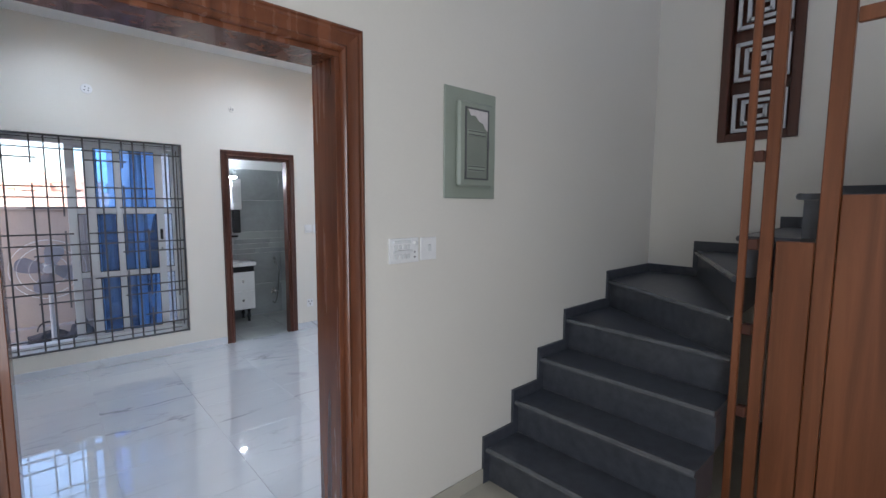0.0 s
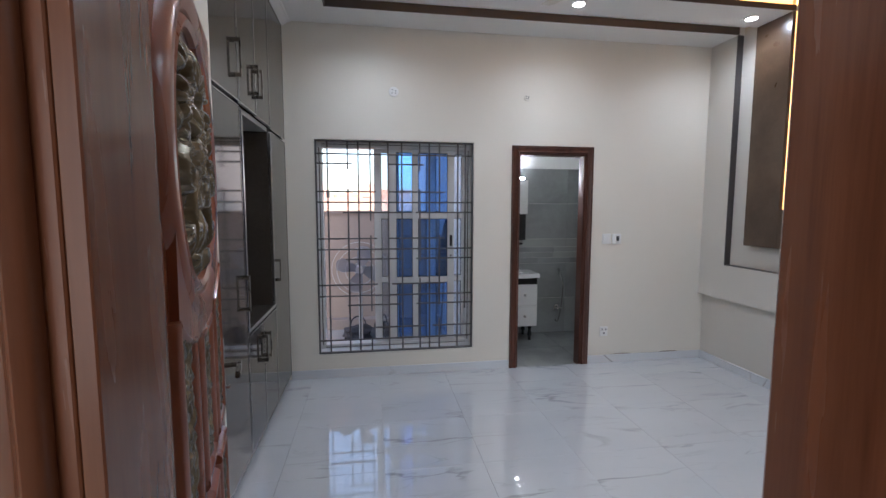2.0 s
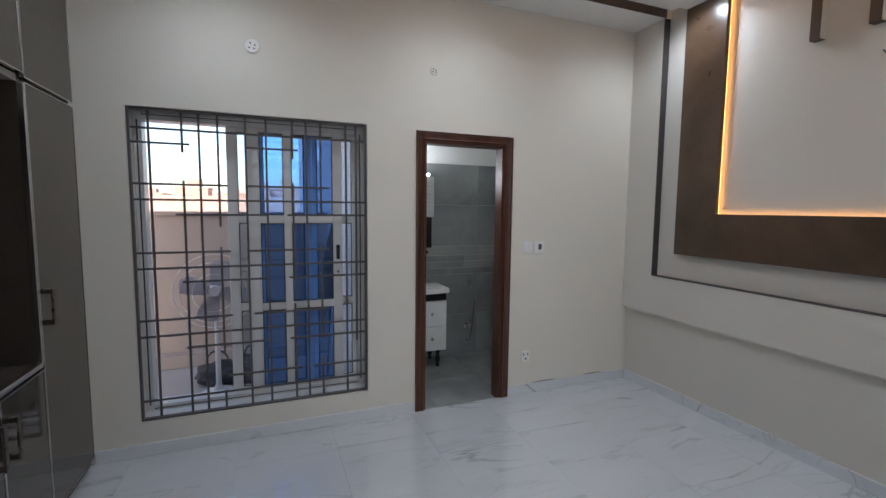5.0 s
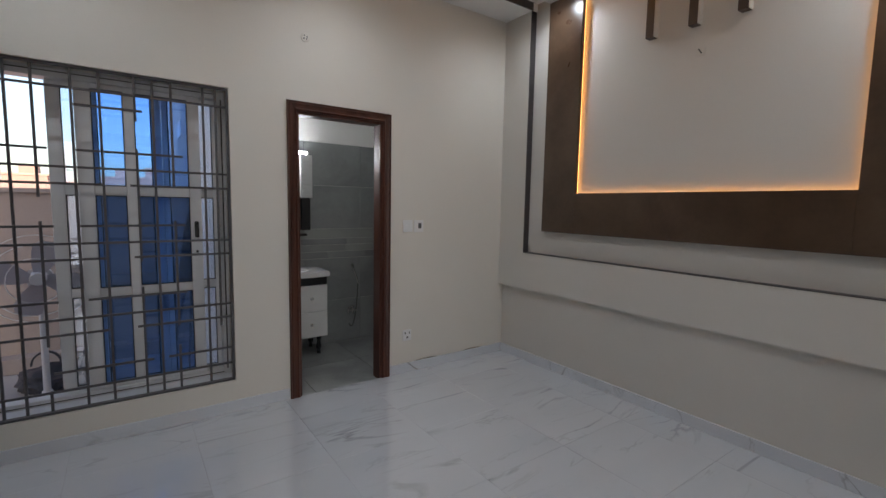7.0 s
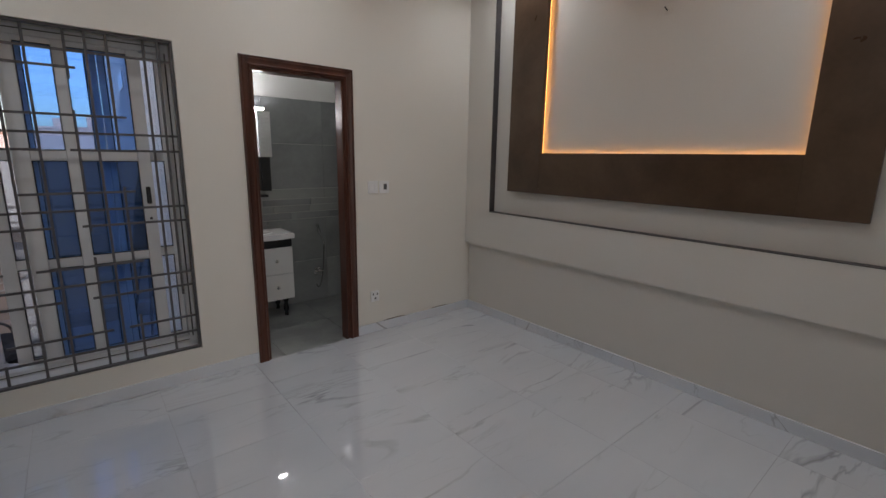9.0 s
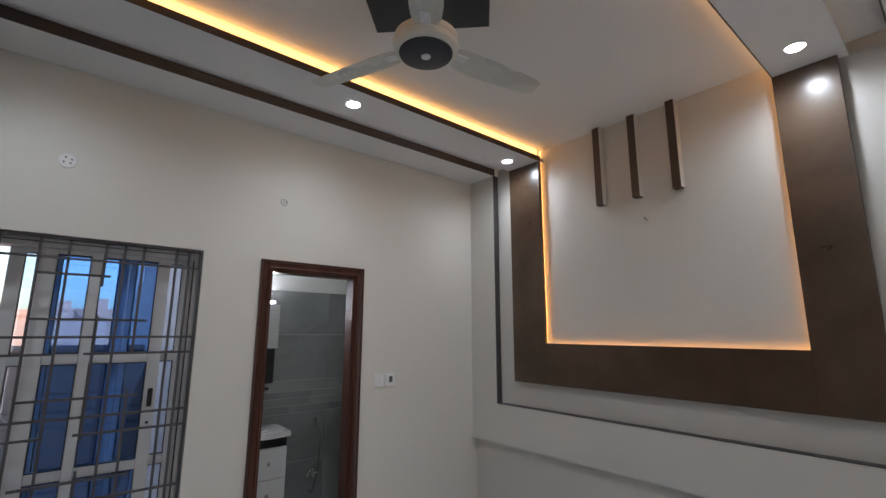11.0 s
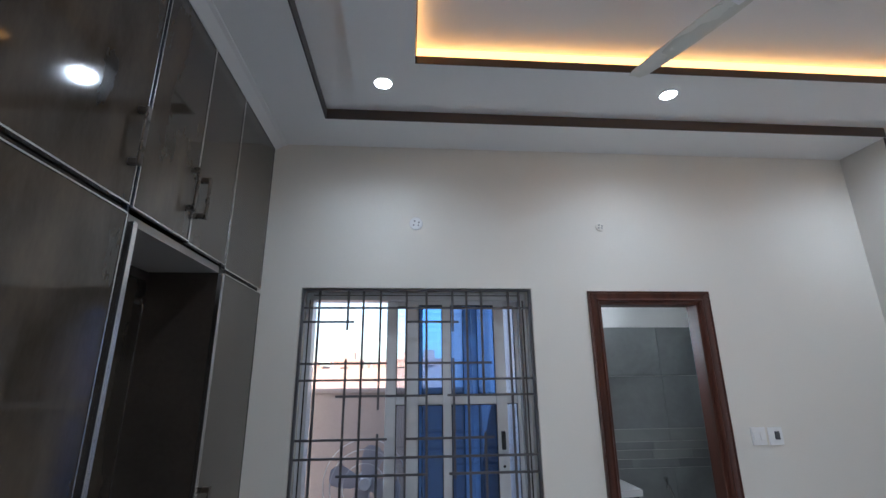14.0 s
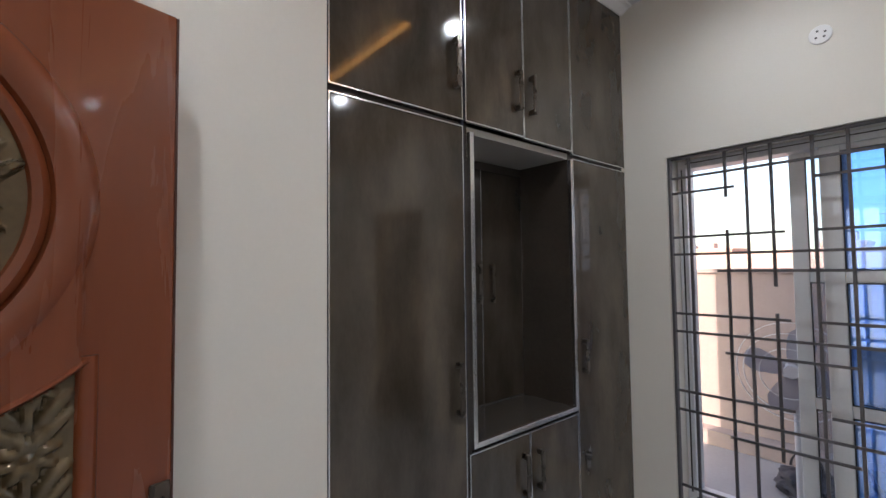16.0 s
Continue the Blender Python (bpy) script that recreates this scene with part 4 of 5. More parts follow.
def downlight(x, y, z):
    t = thing("downlight", (x, y, z), "round white recessed downlight, switched on", "downlight", "ceiling downlights")
    bm = bmesh.new()
    lathe(bm, (x, y, z), [(0.040, -0.0005), (0.046, -0.004), (0.050, -0.002), (0.051, -0.0005)], seg=28)
    part("rim", bm, PLASTIC, t, smooth=True)
    part("lens", lathe(bmesh.new(), (x, y, z), [(0.040, -0.0055), (0.041, -0.0042)], seg=28), LAMPFACE, t, "glowing lens")
    data = bpy.data.lights.new("downlight_lamp", "SPOT")
    data.energy, data.spot_size, data.spot_blend, data.shadow_soft_size, data.color = 13.5, radians(165), 1.0, 0.05, (0.83, 0.93, 1.0)
    ob = new("downlight_lamp", data)
    ob.matrix_world = look((x, y, z - 0.012), (x, y, 0))
    return t


for x, y in ((0.410, 4.595), (1.980, 4.598), (3.500, 4.615), (0.410, 2.570), (1.980, 2.570), (3.455, 2.568)):
    downlight(x, y, 3.105)

# ---- ceiling fan on its dark square board ----
fan_board = structure("trim_fan_board", extrude_outline(bmesh.new(), [(1.785 + 0.418 * math.cos(radians(a)), 3.572 + 0.418 * math.sin(radians(a))) for a in (0, 90, 180, 270)], 3.194, 3.2135), FANBLACK, "dark square board set diagonally on the ceiling", "trim")


def ceiling_fan(x, y, turn0):
    t = thing("ceiling_fan", (x, y, 3.194), "cream three-blade ceiling fan with black cap, at rest", "ceiling fan")
    part("canopy", lathe(bmesh.new(), (x, y, 0), [(0.058, 3.193), (0.058, 3.17), (0.045, 3.14), (0.018, 3.125)], seg=28), FANCREAM, t, smooth=True)
    part("rod", tube(bmesh.new(), (x, y, 3.13), (x, y, 2.95), 0.012), FANCREAM, t, smooth=True)
    part("motor", lathe(bmesh.new(), (x, y, 0), [(0.02, 2.985), (0.045, 2.975), (0.075, 2.955), (0.125, 2.945), (0.142, 2.932), (0.146, 2.905), (0.141, 2.897), (0.146, 2.890), (0.144, 2.868), (0.130, 2.856), (0.118, 2.853)], seg=40), FANCREAM, t, smooth=True)
    cap = part("cap", lathe(bmesh.new(), (x, y, 0), [(0.122, 2.856), (0.118, 2.848), (0.09, 2.842), (0.03, 2.840)], seg=40), FANBLACK, t, "black round cap", smooth=True)
    part("badge", lathe(bmesh.new(), (x, y, 0), [(0.022, 2.841), (0.020, 2.836), (0.010, 2.835)], seg=20), PLASTIC, cap, "small grey badge", smooth=True)
    for k in range(3):
        an = radians(turn0 + 120 * k)
        m = Matrix.Translation((x, y, 2.895)) @ Matrix.Rotation(an, 4, "Z")
        bm = bmesh.new()
        rows = []
        for i, (r, wa, wb) in enumerate(((0.150, 0.050, 0.052), (0.19, 0.060, 0.066), (0.26, 0.064, 0.074), (0.40, 0.062, 0.072), (0.55, 0.056, 0.064), (0.63, 0.048, 0.056), (0.665, 0.030, 0.036))):
            tilt = -0.17
            rows.append([[bm.verts.new((r, q, tilt * q - 0.010 * (r - 0.15) + dz + 0.006 * math.cos(3 * q / 0.08))) for q in np.linspace(-wa, wb, 7)] for dz in (0.0015, -0.0015)])
        for a, b in zip(rows, rows[1:]):
            for s_ in (0, 1):
                for i in range(6):
                    bm.faces.new((a[s_][i], a[s_][i + 1], b[s_][i + 1], b[s_][i]))
            for i in (0, 6):
                bm.faces.new((a[0][i], b[0][i], b[1][i], a[1][i]))
        for row in (rows[0], rows[-1]):
            for i in range(6):
                bm.faces.new((row[0][i], row[0][i + 1], row[1][i + 1], row[1][i]))
        bm.transform(m)
        blade = part("blade", bm, FANCREAM, t, smooth=True)
        bm = bmesh.new()
        box(bm, 0.125, 0.215, -0.022, 0.022, -0.006, 0.004, b=0.002)
        for u, v in ((0.165, -0.012), (0.165, 0.014), (0.20, 0.0)):
            tube(bm, (u, v, -0.010), (u, v, 0.0), 0.005, seg=8)
        bm.transform(m)
        part("blade_bracket", bm, PLASTIC, blade, "bracket with screw heads", smooth=True)
    return t


ceiling_fan(1.789, 3.569, 231)

# ---- window: steel grille, aluminium frame, open blue glass leaves ----
GY = 5.335


def window_grille():
    t = thing("window_grille", (0.613, GY, WIN[2]), "dark painted steel window grille of offset bars", "window grille")
    f = 0.014
    x0, x1, z0, z1 = WIN[0] + 0.002, WIN[1] - 0.002, WIN[2] + 0.002, WIN[3] - 0.002
    for r in ((x0, x0 + f, z0, z1), (x1 - f, x1, z0, z1), (x0 + f, x1 - f, z0, z0 + f), (x0 + f, x1 - f, z1 - f, z1)):
        part("frame_bar", boxes((r[0], r[1], GY - 0.026, GY + 0.004, r[2], r[3]), b=0.002), IRON, t)
    h = 0.0065
    up, dn = z1 - f, z0 + f
    uprights = ((0.012, dn, up), (0.187, 1.890, up), (0.187, dn, 1.720), (0.280, dn, up), (0.385, 1.430, up), (0.385, 0.600, 1.300), (0.385, dn, 0.345), (0.545, dn, up), (0.669, dn, up),
                (0.832, 1.880, up), (0.832, 1.055, 1.720), (0.832, dn, 0.900), (0.920, dn, up), (1.014, 1.500, up), (1.014, 0.640, 1.300), (1.014, dn, 0.510), (1.186, dn, up), (1.256, 0.60, up))
    for x, a, b in uprights:
        part("upright", boxes((x - h, x + h, GY - h, GY + h, a, b)), IRON, t)
    lf, rt = x0 + f, x1 - f
    flats = ((2.024, lf, rt), (1.939, lf, 0.229), (1.939, 0.545, 0.866), (1.693, lf, 0.433), (1.693, 0.545, 1.066), (1.598, lf, rt), (1.507, 0.139, 0.669), (1.507, 0.793, rt), (1.272, lf, 0.441), (1.272, 0.545, 1.066),
             (1.174, lf, rt), (1.084, 0.161, 0.669), (1.084, 0.797, rt), (0.850, lf, 0.441), (0.850, 0.571, 1.066), (0.748, lf, rt), (0.660, 0.169, 0.661), (0.660, 0.797, rt), (0.446, 0.401, 0.871), (0.446, 0.951, rt), (0.339, lf, rt))
    for z, a, b in flats:
        part("crossbar", boxes((a, b, GY - 2.2 * h, GY - h * 0.9, z - h, z + h)), IRON, t)
    return t


window_grille()


ROWS = ((0.291, 0.835), (0.891, 1.447), (1.504, 2.062))


def sliding_leaf(x0, x1, cols, y, pane_glass, label, pane_label, lock=None):
    """A framed sash of glass on its track. cols: the clear widths between the stiles."""
    t = thing("window_leaf", ((x0 + x1) / 2, y, 0.266), label, "window leaf", "sliding window leaves")
    d, z0, z1 = 0.017, 0.266, 2.090
    xs = [x0] + [v for c in cols for v in c] + [x1]
    for a, b in zip(xs[::2], xs[1::2]):
        part("stile", boxes((a, b, y - d, y + d, z0, z1), b=0.003), ALU, t)
    for c0, c1 in cols:
        zs = [z0] + [v for r in ROWS for v in r] + [z1]
        for a, b in zip(zs[::2], zs[1::2]):
            part("rail", boxes((c0 + 0.0005, c1 - 0.0005, y - d + 0.002, y + d - 0.002, a, b), b=0.002), ALU, t)
        for r0, r1 in ROWS:
            pane = part("pane", boxes((c0 + 0.001, c1 - 0.001, y - 0.003, y + 0.003, r0 + 0.001, r1 - 0.001)), pane_glass, t, pane_label)
            pane.visible_shadow = False
            g, h0, h1 = 0.005, y - d - 0.002, y - d + 0.003
            part("bead", boxes((c0, c0 + g, h0, h1, r0, r1), (c1 - g, c1, h0, h1, r0, r1), (c0 + g, c1 - g, h0, h1, r0, r0 + g), (c0 + g, c1 - g, h0, h1, r1 - g, r1)), RUBBER, t, "black glazing bead")
    if lock:
        part("latch", boxes((lock - 0.012, lock + 0.012, y - d - 0.020, y - d, 1.185, 1.290), b=0.004), RUBBER, t, "black latch")
        part("keyhole", tube(bmesh.new(), (lock, y - d - 0.010, 1.092), (lock, y - d, 1.092), 0.008, seg=10), RUBBER, t, "black keyhole")
    return t


sliding_leaf(0.546, 1.177, ((0.623, 0.775), (0.828, 1.109)), 5.470, BLUEGLASS, "grey-white aluminium sliding leaf with blue glass and latch", "blue tinted pane", lock=1.143)
sliding_leaf(0.418, 0.968, ((0.484, 0.602), (0.646, 0.915)), 5.522, PALEGLASS, "grey-white aluminium sliding leaf with pale glass", "pale tinted pane")
sliding_leaf(0.971, 1.281, ((1.004, 1.254),), 5.522, PALEGLASS, "narrow aluminium sliding leaf with pale glass", "pale tinted pane")
wf = tagged(new("window_1"), "grey-white aluminium window frame in the wall opening", "window", kind="structure")
wf.location = (0.613, 5.47, WIN[2])
fx0, fx1, fz0, fz1 = WIN[0] + 0.003, WIN[1] - 0.003, WIN[2] + 0.003, WIN[3] - 0.003
for r in ((fx0, fx0 + 0.045, fz0, fz1), (fx1 - 0.045, fx1, fz0, fz1), (fx0 + 0.045, fx1 - 0.045, fz0, fz0 + 0.046), (fx0 + 0.045, fx1 - 0.045, fz1 - 0.051, fz1)):
    part("window_frame", boxes((r[0], r[1], 5.442, 5.556, r[2], r[3]), b=0.003), ALU, wf)
for r in ((fx0 + 0.018, fx0 + 0.026, fz0 + 0.046, fz1 - 0.051), (fx1 - 0.026, fx1 - 0.018, fz0 + 0.046, fz1 - 0.051), (fx0 + 0.045, fx1 - 0.045, fz0 + 0.020, fz0 + 0.025), (fx0 + 0.045, fx1 - 0.045, fz1 - 0.022, fz1 - 0.017)):
    part("frame_groove", boxes((r[0], r[1], 5.4395, 5.443, r[2], r[3])), RUBBER, wf, "dark groove of the frame")
part("window_sill", boxes((fx0, fx1, 5.345, 5.441, fz0, fz0 + 0.012), b=0.002), ALU, wf)

# ---- terrace things ----


def pedestal_fan(x, y, z):
    t = thing("pedestal_fan", (x, y, -0.05), "grey pedestal fan with smoke blades on the terrace", "pedestal fan")
    part("base", lathe(bmesh.new(), (x, y, 0), [(0.19, -0.05), (0.19, -0.03), (0.15, -0.005), (0.04, 0.015), (0.03, 0.06)], seg=30), FANGREY, t, smooth=True)
    part("pole", tube(bmesh.new(), (x, y, 0.03), (x, y, z - 0.08), 0.022, 0.018), FANGREY, t, smooth=True)
    part("motor", tube(bmesh.new(), (x, y + 0.14, z), (x, y - 0.02, z), 0.06, 0.075, seg=20), FANGREY, t, smooth=True)
    part("neck", boxes((x - 0.025, x + 0.025, y - 0.01, y + 0.05, z - 0.13, z - 0.04), b=0.006), FANGREY, t)
    yb = y - 0.07
    part("hub", tube(bmesh.new(), (x, yb + 0.03, z), (x, yb - 0.03, z), 0.055, 0.040, seg=20), FANGREY, t, smooth=True)
    for k in range(4):
        an = radians(100 + 90 * k)
        bm = bmesh.new()
        rows = []
        for r, w0, w1 in ((0.04, -0.03, 0.03), (0.10, -0.07, 0.05), (0.18, -0.10, 0.06), (0.235, -0.085, 0.05), (0.26, -0.05, 0.025)):
            rows.append([bm.verts.new((r, q * 0.28, q)) for q in np.linspace(w0, w1, 5)])
        for a, b in zip(rows, rows[1:]):
            for i in range(4):
                bm.faces.new((a[i], a[i + 1], b[i + 1], b[i]))
        bmesh.ops.solidify(bm, geom=bm.faces[:], thickness=0.004)
        bm.transform(Matrix.Translation((x, yb, z)) @ Matrix.Rotation(an, 4, "Y"))
        part("blade", bm, FANBLADE, t, "smoke grey blade", smooth=True)
    for rad, yy in ((0.30, yb), (0.24, yb - 0.075), (0.15, yb - 0.095)):
        path = [((x + rad * math.cos(a), yy, z + rad * math.sin(a)), (math.cos(a), 0, math.sin(a)), (0, 1, 0)) for a in (2 * math.pi * i / 40 for i in range(40))]
        part("guard_ring", sweep(bmesh.new(), path, [(-0.003, -0.003), (0.003, -0.003), (0.003, 0.003), (-0.003, 0.003)], closed=True), FANGREY, t)
    return t


pedestal_fan(0.258, 6.22, 0.875)


def bag(x, y, w, h, seed):
    t = thing("black_bag", (x, y, -0.05), "slumped black cloth bag on the terrace floor", "bag")
    bm = bmesh.new()
    bmesh.ops.create_icosphere(bm, subdivisions=4, radius=1.0)
    for v in bm.verts:
        nn = noise.noise(v.co * 1.7 + Vector((seed, 0, 0)))
        fold = 0.12 * noise.noise(v.co * 5 + Vector((0, seed, 0)))
        r = 1 + 0.30 * nn + fold
        v.co = Vector((x + v.co.x * r * w / 2, y + v.co.y * r * 0.16, -0.05 + max(0.0, (v.co.z * r * 0.5 + 0.42)) * h))
    part("cloth", bm, BAGBLACK, t, smooth=True)
    hp = [((x + (w * 0.22) * math.cos(a), y, h * 0.72 + 0.10 * math.sin(a)), (math.cos(a), 0, math.sin(a)), (0, 1, 0)) for a in (math.pi * i / 14 for i in range(15))]
    part("strap", sweep(bmesh.new(), hp, [(-0.006, -0.012), (0.006, -0.012), (0.006, 0.012), (-0.006, 0.012)]), BAGBLACK, t)
    return t


bag(0.215, 6.60, 0.40, 0.20, 3)
bag(0.50, 6.52, 0.24, 0.26, 5)

# ---- bathroom things ----


def vanity():
    x0, x1, y0, y1 = 1.70, 2.305, 6.16, 6.505
    t = thing("vanity_unit", (2.0, 6.33, -0.02), "white gloss vanity unit with basin top on black legs", "vanity unit")
    part("body", boxes((x0, x1, y0 + 0.018, y1, 0.155, 0.655), b=0.002), WHITEGLOSS, t)
    part("black_band", boxes((x0 + 0.004, x1 - 0.004, y0 + 0.010, y1, 0.657, 0.735)), BLACKGLOSS, t, "black band under the basin")
    for z0, z1 in ((0.160, 0.402), (0.408, 0.650)):
        d = part("drawer_front", boxes((x0 + 0.003, x1 - 0.003, y0, y0 + 0.017, z0, z1), b=0.002), WHITEGLOSS, t)
        part("knob", lathe(bmesh.new(), (2.145, 0, 0), [(0.006, 0), (0.007, 0.010), (0.016, 0.018), (0.015, 0.026), (0.006, 0.028)], seg=16), STEEL, d, "round chromed knob", smooth=True).data.transform(Matrix.Translation((0, 0, 0)))
    # basin top with a wavy front edge and a raised rim
    bm = bmesh.new()
    pts = []
    for i in range(25):
        u = i / 24
        pts.append((x0 - 0.02 + u * (x1 - x0 + 0.04), y0 - 0.02 - 0.022 * math.sin(u * math.pi) + 0.008 * math.cos(u * 4 * math.pi)))
    extrude_outline(bm, pts + [(x1 + 0.02, y1), (x0 - 0.02, y1)], 0.737, 0.785)
    bmesh.ops.bevel(bm, geom=[e for e in bm.edges if all(v.co.z > 0.78 for v in e.verts)], offset=0.008, segments=2, affect="EDGES")
    part("basin_top", bm, CERAMIC, t, "white ceramic basin top", smooth=True)
    part("bowl", lathe(bmesh.new(), (1.98, 6.31, 0), [(0.17, 0.786), (0.185, 0.792), (0.19, 0.788), (0.193, 0.7855)], seg=32, squash=0.68), CERAMIC, t, smooth=True)
    for lx, ly in ((x0 + 0.05, y0 + 0.06), (x1 - 0.07, y0 + 0.06), (x0 + 0.05, y1 - 0.05), (x1 - 0.07, y1 - 0.05)):
        part("leg", lathe(bmesh.new(), (lx, ly, 0), [(0.024, 0.155), (0.024, 0.13), (0.014, 0.11), (0.022, 0.07), (0.026, 0.045), (0.013, 0.015), (0.018, -0.012), (0.018, -0.020)], seg=16), BLACKGLOSS, t, "turned black leg", smooth=True)
    bm = bmesh.new()
    tube(bm, (1.98, 6.46, 0.785), (1.98, 6.46, 0.90), 0.016)
    tube(bm, (1.98, 6.46, 0.89), (1.98, 6.36, 0.88), 0.012)
    part("basin_tap", bm, STEEL, t, "chromed basin tap", smooth=True)
    return t


van = vanity()
for ob in van.children_recursive:
    if ob.name.startswith("knob"):
        ob.data.transform(van.matrix_basis)
        zz = 0.285 if ob.name == "knob" else 0.535
        ob.data.transform(Matrix.Translation((2.145, 6.16, zz)) @ Matrix.Rotation(radians(90), 4, "X") @ Matrix.Translation((-2.145, 0, 0)))
        ob.data.transform(van.matrix_basis.inverted())


def mirror_cabinet():
    t = thing("mirror_cabinet", (2.0, 6.46, 1.14), "bathroom mirror with white side rack and black shelf", "mirror cabinet")
    part("backboard", boxes((1.72, 2.13, 6.482, 6.505, 1.14, 1.90), b=0.002), BLACKGLOSS, t)
    part("mirror", boxes((1.74, 2.11, 6.478, 6.4815, 1.20, 1.86)), material("silvered_mirror", (0.85, 0.86, 0.86), rough=0.02, metal=1.0, vary=0.0, bump=0.0), t, "silvered mirror glass")
    box_ = part("side_rack", boxes((2.135, 2.250, 6.40, 6.505, 1.475, 1.880), b=0.003), WHITEGLOSS, t, "white louvred side box")
    for k in range(9):
        part("louvre", boxes((2.148, 2.238, 6.392, 6.401, 1.50 + 0.04 * k, 1.522 + 0.04 * k), b=0.003), WHITEGLOSS, box_)
    part("lower_rack", boxes((2.150, 2.235, 6.42, 6.505, 1.16, 1.472), b=0.003), BLACKGLOSS, t, "black lower rack")
    part("shelf", boxes((1.74, 2.19, 6.39, 6.505, 1.105, 1.128), b=0.003), BLACKGLOSS, t, "black shelf")
    lamp = part("lamp_body", boxes((1.86, 2.22, 6.43, 6.505, 1.890, 1.915), b=0.003), STEEL, t, "chromed lamp over the mirror")
    part("lamp_tube", tube(bmesh.new(), (1.88, 6.425, 1.902), (2.20, 6.425, 1.902), 0.010), BATHLAMP, lamp, "glowing lamp tube")
    return t


mirror_cabinet()


def bib_tap():
    t = thing("wall_tap", (2.68, 6.49, 0.30), "chromed two-way wall tap with hose", "tap")
    bm = bmesh.new()
    tube(bm, (2.68, 6.505, 0.31), (2.68, 6.43, 0.31), 0.012)
    lathe(bm, (2.68, 6.44, 0.318), [(0.006, 0.0), (0.006, 0.02), (0.022, 0.024), (0.022, 0.032), (0.008, 0.036)], seg=14)
    tube(bm, (2.68, 6.445, 0.31), (2.68, 6.41, 0.265), 0.009)
    tube(bm, (2.63, 6.445, 0.30), (2.73, 6.445, 0.30), 0.010)
    tube(bm, (2.63, 6.445, 0.30), (2.63, 6.42, 0.275), 0.010)
    part("tap_body", bm, STEEL, t, smooth=True)
    part("flange", tube(bmesh.new(), (2.68, 6.505, 0.31), (2.68, 6.496, 0.31), 0.026, 0.022), STEEL, t, smooth=True)
    return t


bib_tap()
sp = thing("hand_spray", (2.73, 6.49, 0.60), "chromed hand spray in its wall holder with hose", "hand spray")
bm = bmesh.new()
tube(bm, (2.700, 6.475, 0.77), (2.765, 6.475, 0.58), 0.009)
tube(bm, (2.690, 6.465, 0.79), (2.705, 6.475, 0.75), 0.018, 0.010)
part("spray_head", bm, STEEL, sp, smooth=True)
part("holder", boxes((2.705, 2.735, 6.478, 6.505, 0.70, 0.735), b=0.004), STEEL, sp)
pts = [(2.765 - 0.10 * math.sin(i / 20 * math.pi * 0.5) + 0.03 * math.sin(i / 20 * math.pi), 6.48, 0.58 - 0.46 * math.sin(i / 20 * math.pi * 0.62)) for i in range(21)]
bm = bmesh.new()
for a, b in zip(pts, pts[1:]):
    tube(bm, a, b, 0.006, seg=8, caps=False)
part("hose", bm, GREYPLASTIC, sp, smooth=True)

# ---- switches, sockets, wall boxes ----


def plate_north(name, x, z, w, h, label, category, toggles):
    t = thing(name, (x, NORTH - 0.004, z - h / 2), label, category)
    part("plate", boxes((x - w / 2, x + w / 2, NORTH - 0.009, NORTH - 0.0005, z - h / 2, z + h / 2), b=0.0025), PLASTIC, t)
    for dx, dz, tw, th, m in toggles:
        part("rocker", boxes((x + dx - tw / 2, x + dx + tw / 2, NORTH - 0.014, NORTH - 0.0088, z + dz - th / 2, z + dz + th / 2), b=0.0015), m, t)
    return t


plate_north("light_switch", 2.668, 1.250, 0.092, 0.100, "white plastic switch plate on the cream wall", "light switch", ((-0.022, 0.0, 0.030, 0.050, PLASTIC), (0.022, 0.0, 0.030, 0.050, PLASTIC)))
plate_north("power_socket", 2.775, 1.248, 0.092, 0.100, "white socket plate with a dark switch", "power socket", ((0.008, 0.004, 0.030, 0.046, GREYPLASTIC),))
plate_north("power_socket", 2.672, 0.322, 0.082, 0.095, "white plastic socket plate low on the wall", "power socket", ((-0.02, 0.02, 0.010, 0.018, GREYPLASTIC), (0.02, 0.02, 0.010, 0.018, GREYPLASTIC), (0.0, -0.018, 0.016, 0.016, GREYPLASTIC)))


def round_outlet(x, z, r, capped, wall="north"):
    t = thing("wall_outlet", (x, NORTH - 0.003, z - r), "round white cover with cable holes" if capped else "bare round outlet with cable holes", "wall outlet")
    m = Matrix.Translation((x, NORTH - 0.0005, z)) @ Matrix.Rotation(radians(90), 4, "X")
    bm = bmesh.new()
    lathe(bm, (0, 0, 0), [(r, 0.0), (r, 0.003), (r * 0.94, 0.006), (r * 0.4, 0.007)], seg=28)
    bm.transform(m)
    part("cover", bm, PLASTIC if capped else CREAM, t, smooth=True)
    for k in range(4):
        a = k * 1.7 + 0.4
        bm = bmesh.new()
        lathe(bm, (r * 0.45 * math.cos(a), r * 0.45 * math.sin(a), 0.006), [(0.0055, 0.0), (0.005, 0.0025)], seg=8)
        bm.transform(m)
        part("hole", bm, GREYPLASTIC, t)
    return t


round_outlet(0.600, 2.569, 0.043, True)
round_outlet(1.828, 2.565, 0.030, False)
t = thing("cable_outlet", (3.77, 3.556, 2.39), "small cable outlet with a bit of wire", "wall outlet")
part("cover", boxes((3.759, 3.7635, 3.535, 3.585, 2.395, 2.445), b=0.001), PANELWALL, t)
part("wire", tube(bmesh.new(), (3.761, 3.555, 2.41), (3.749, 3.570, 2.435), 0.004, seg=8), GREYPLASTIC, t)

# hall switches and distribution board on the hall face
yh = HALL_FACE
t = thing("switch_board", (1.482, yh - 0.006, 1.30), "white plastic switch board with rockers and socket", "light switch")
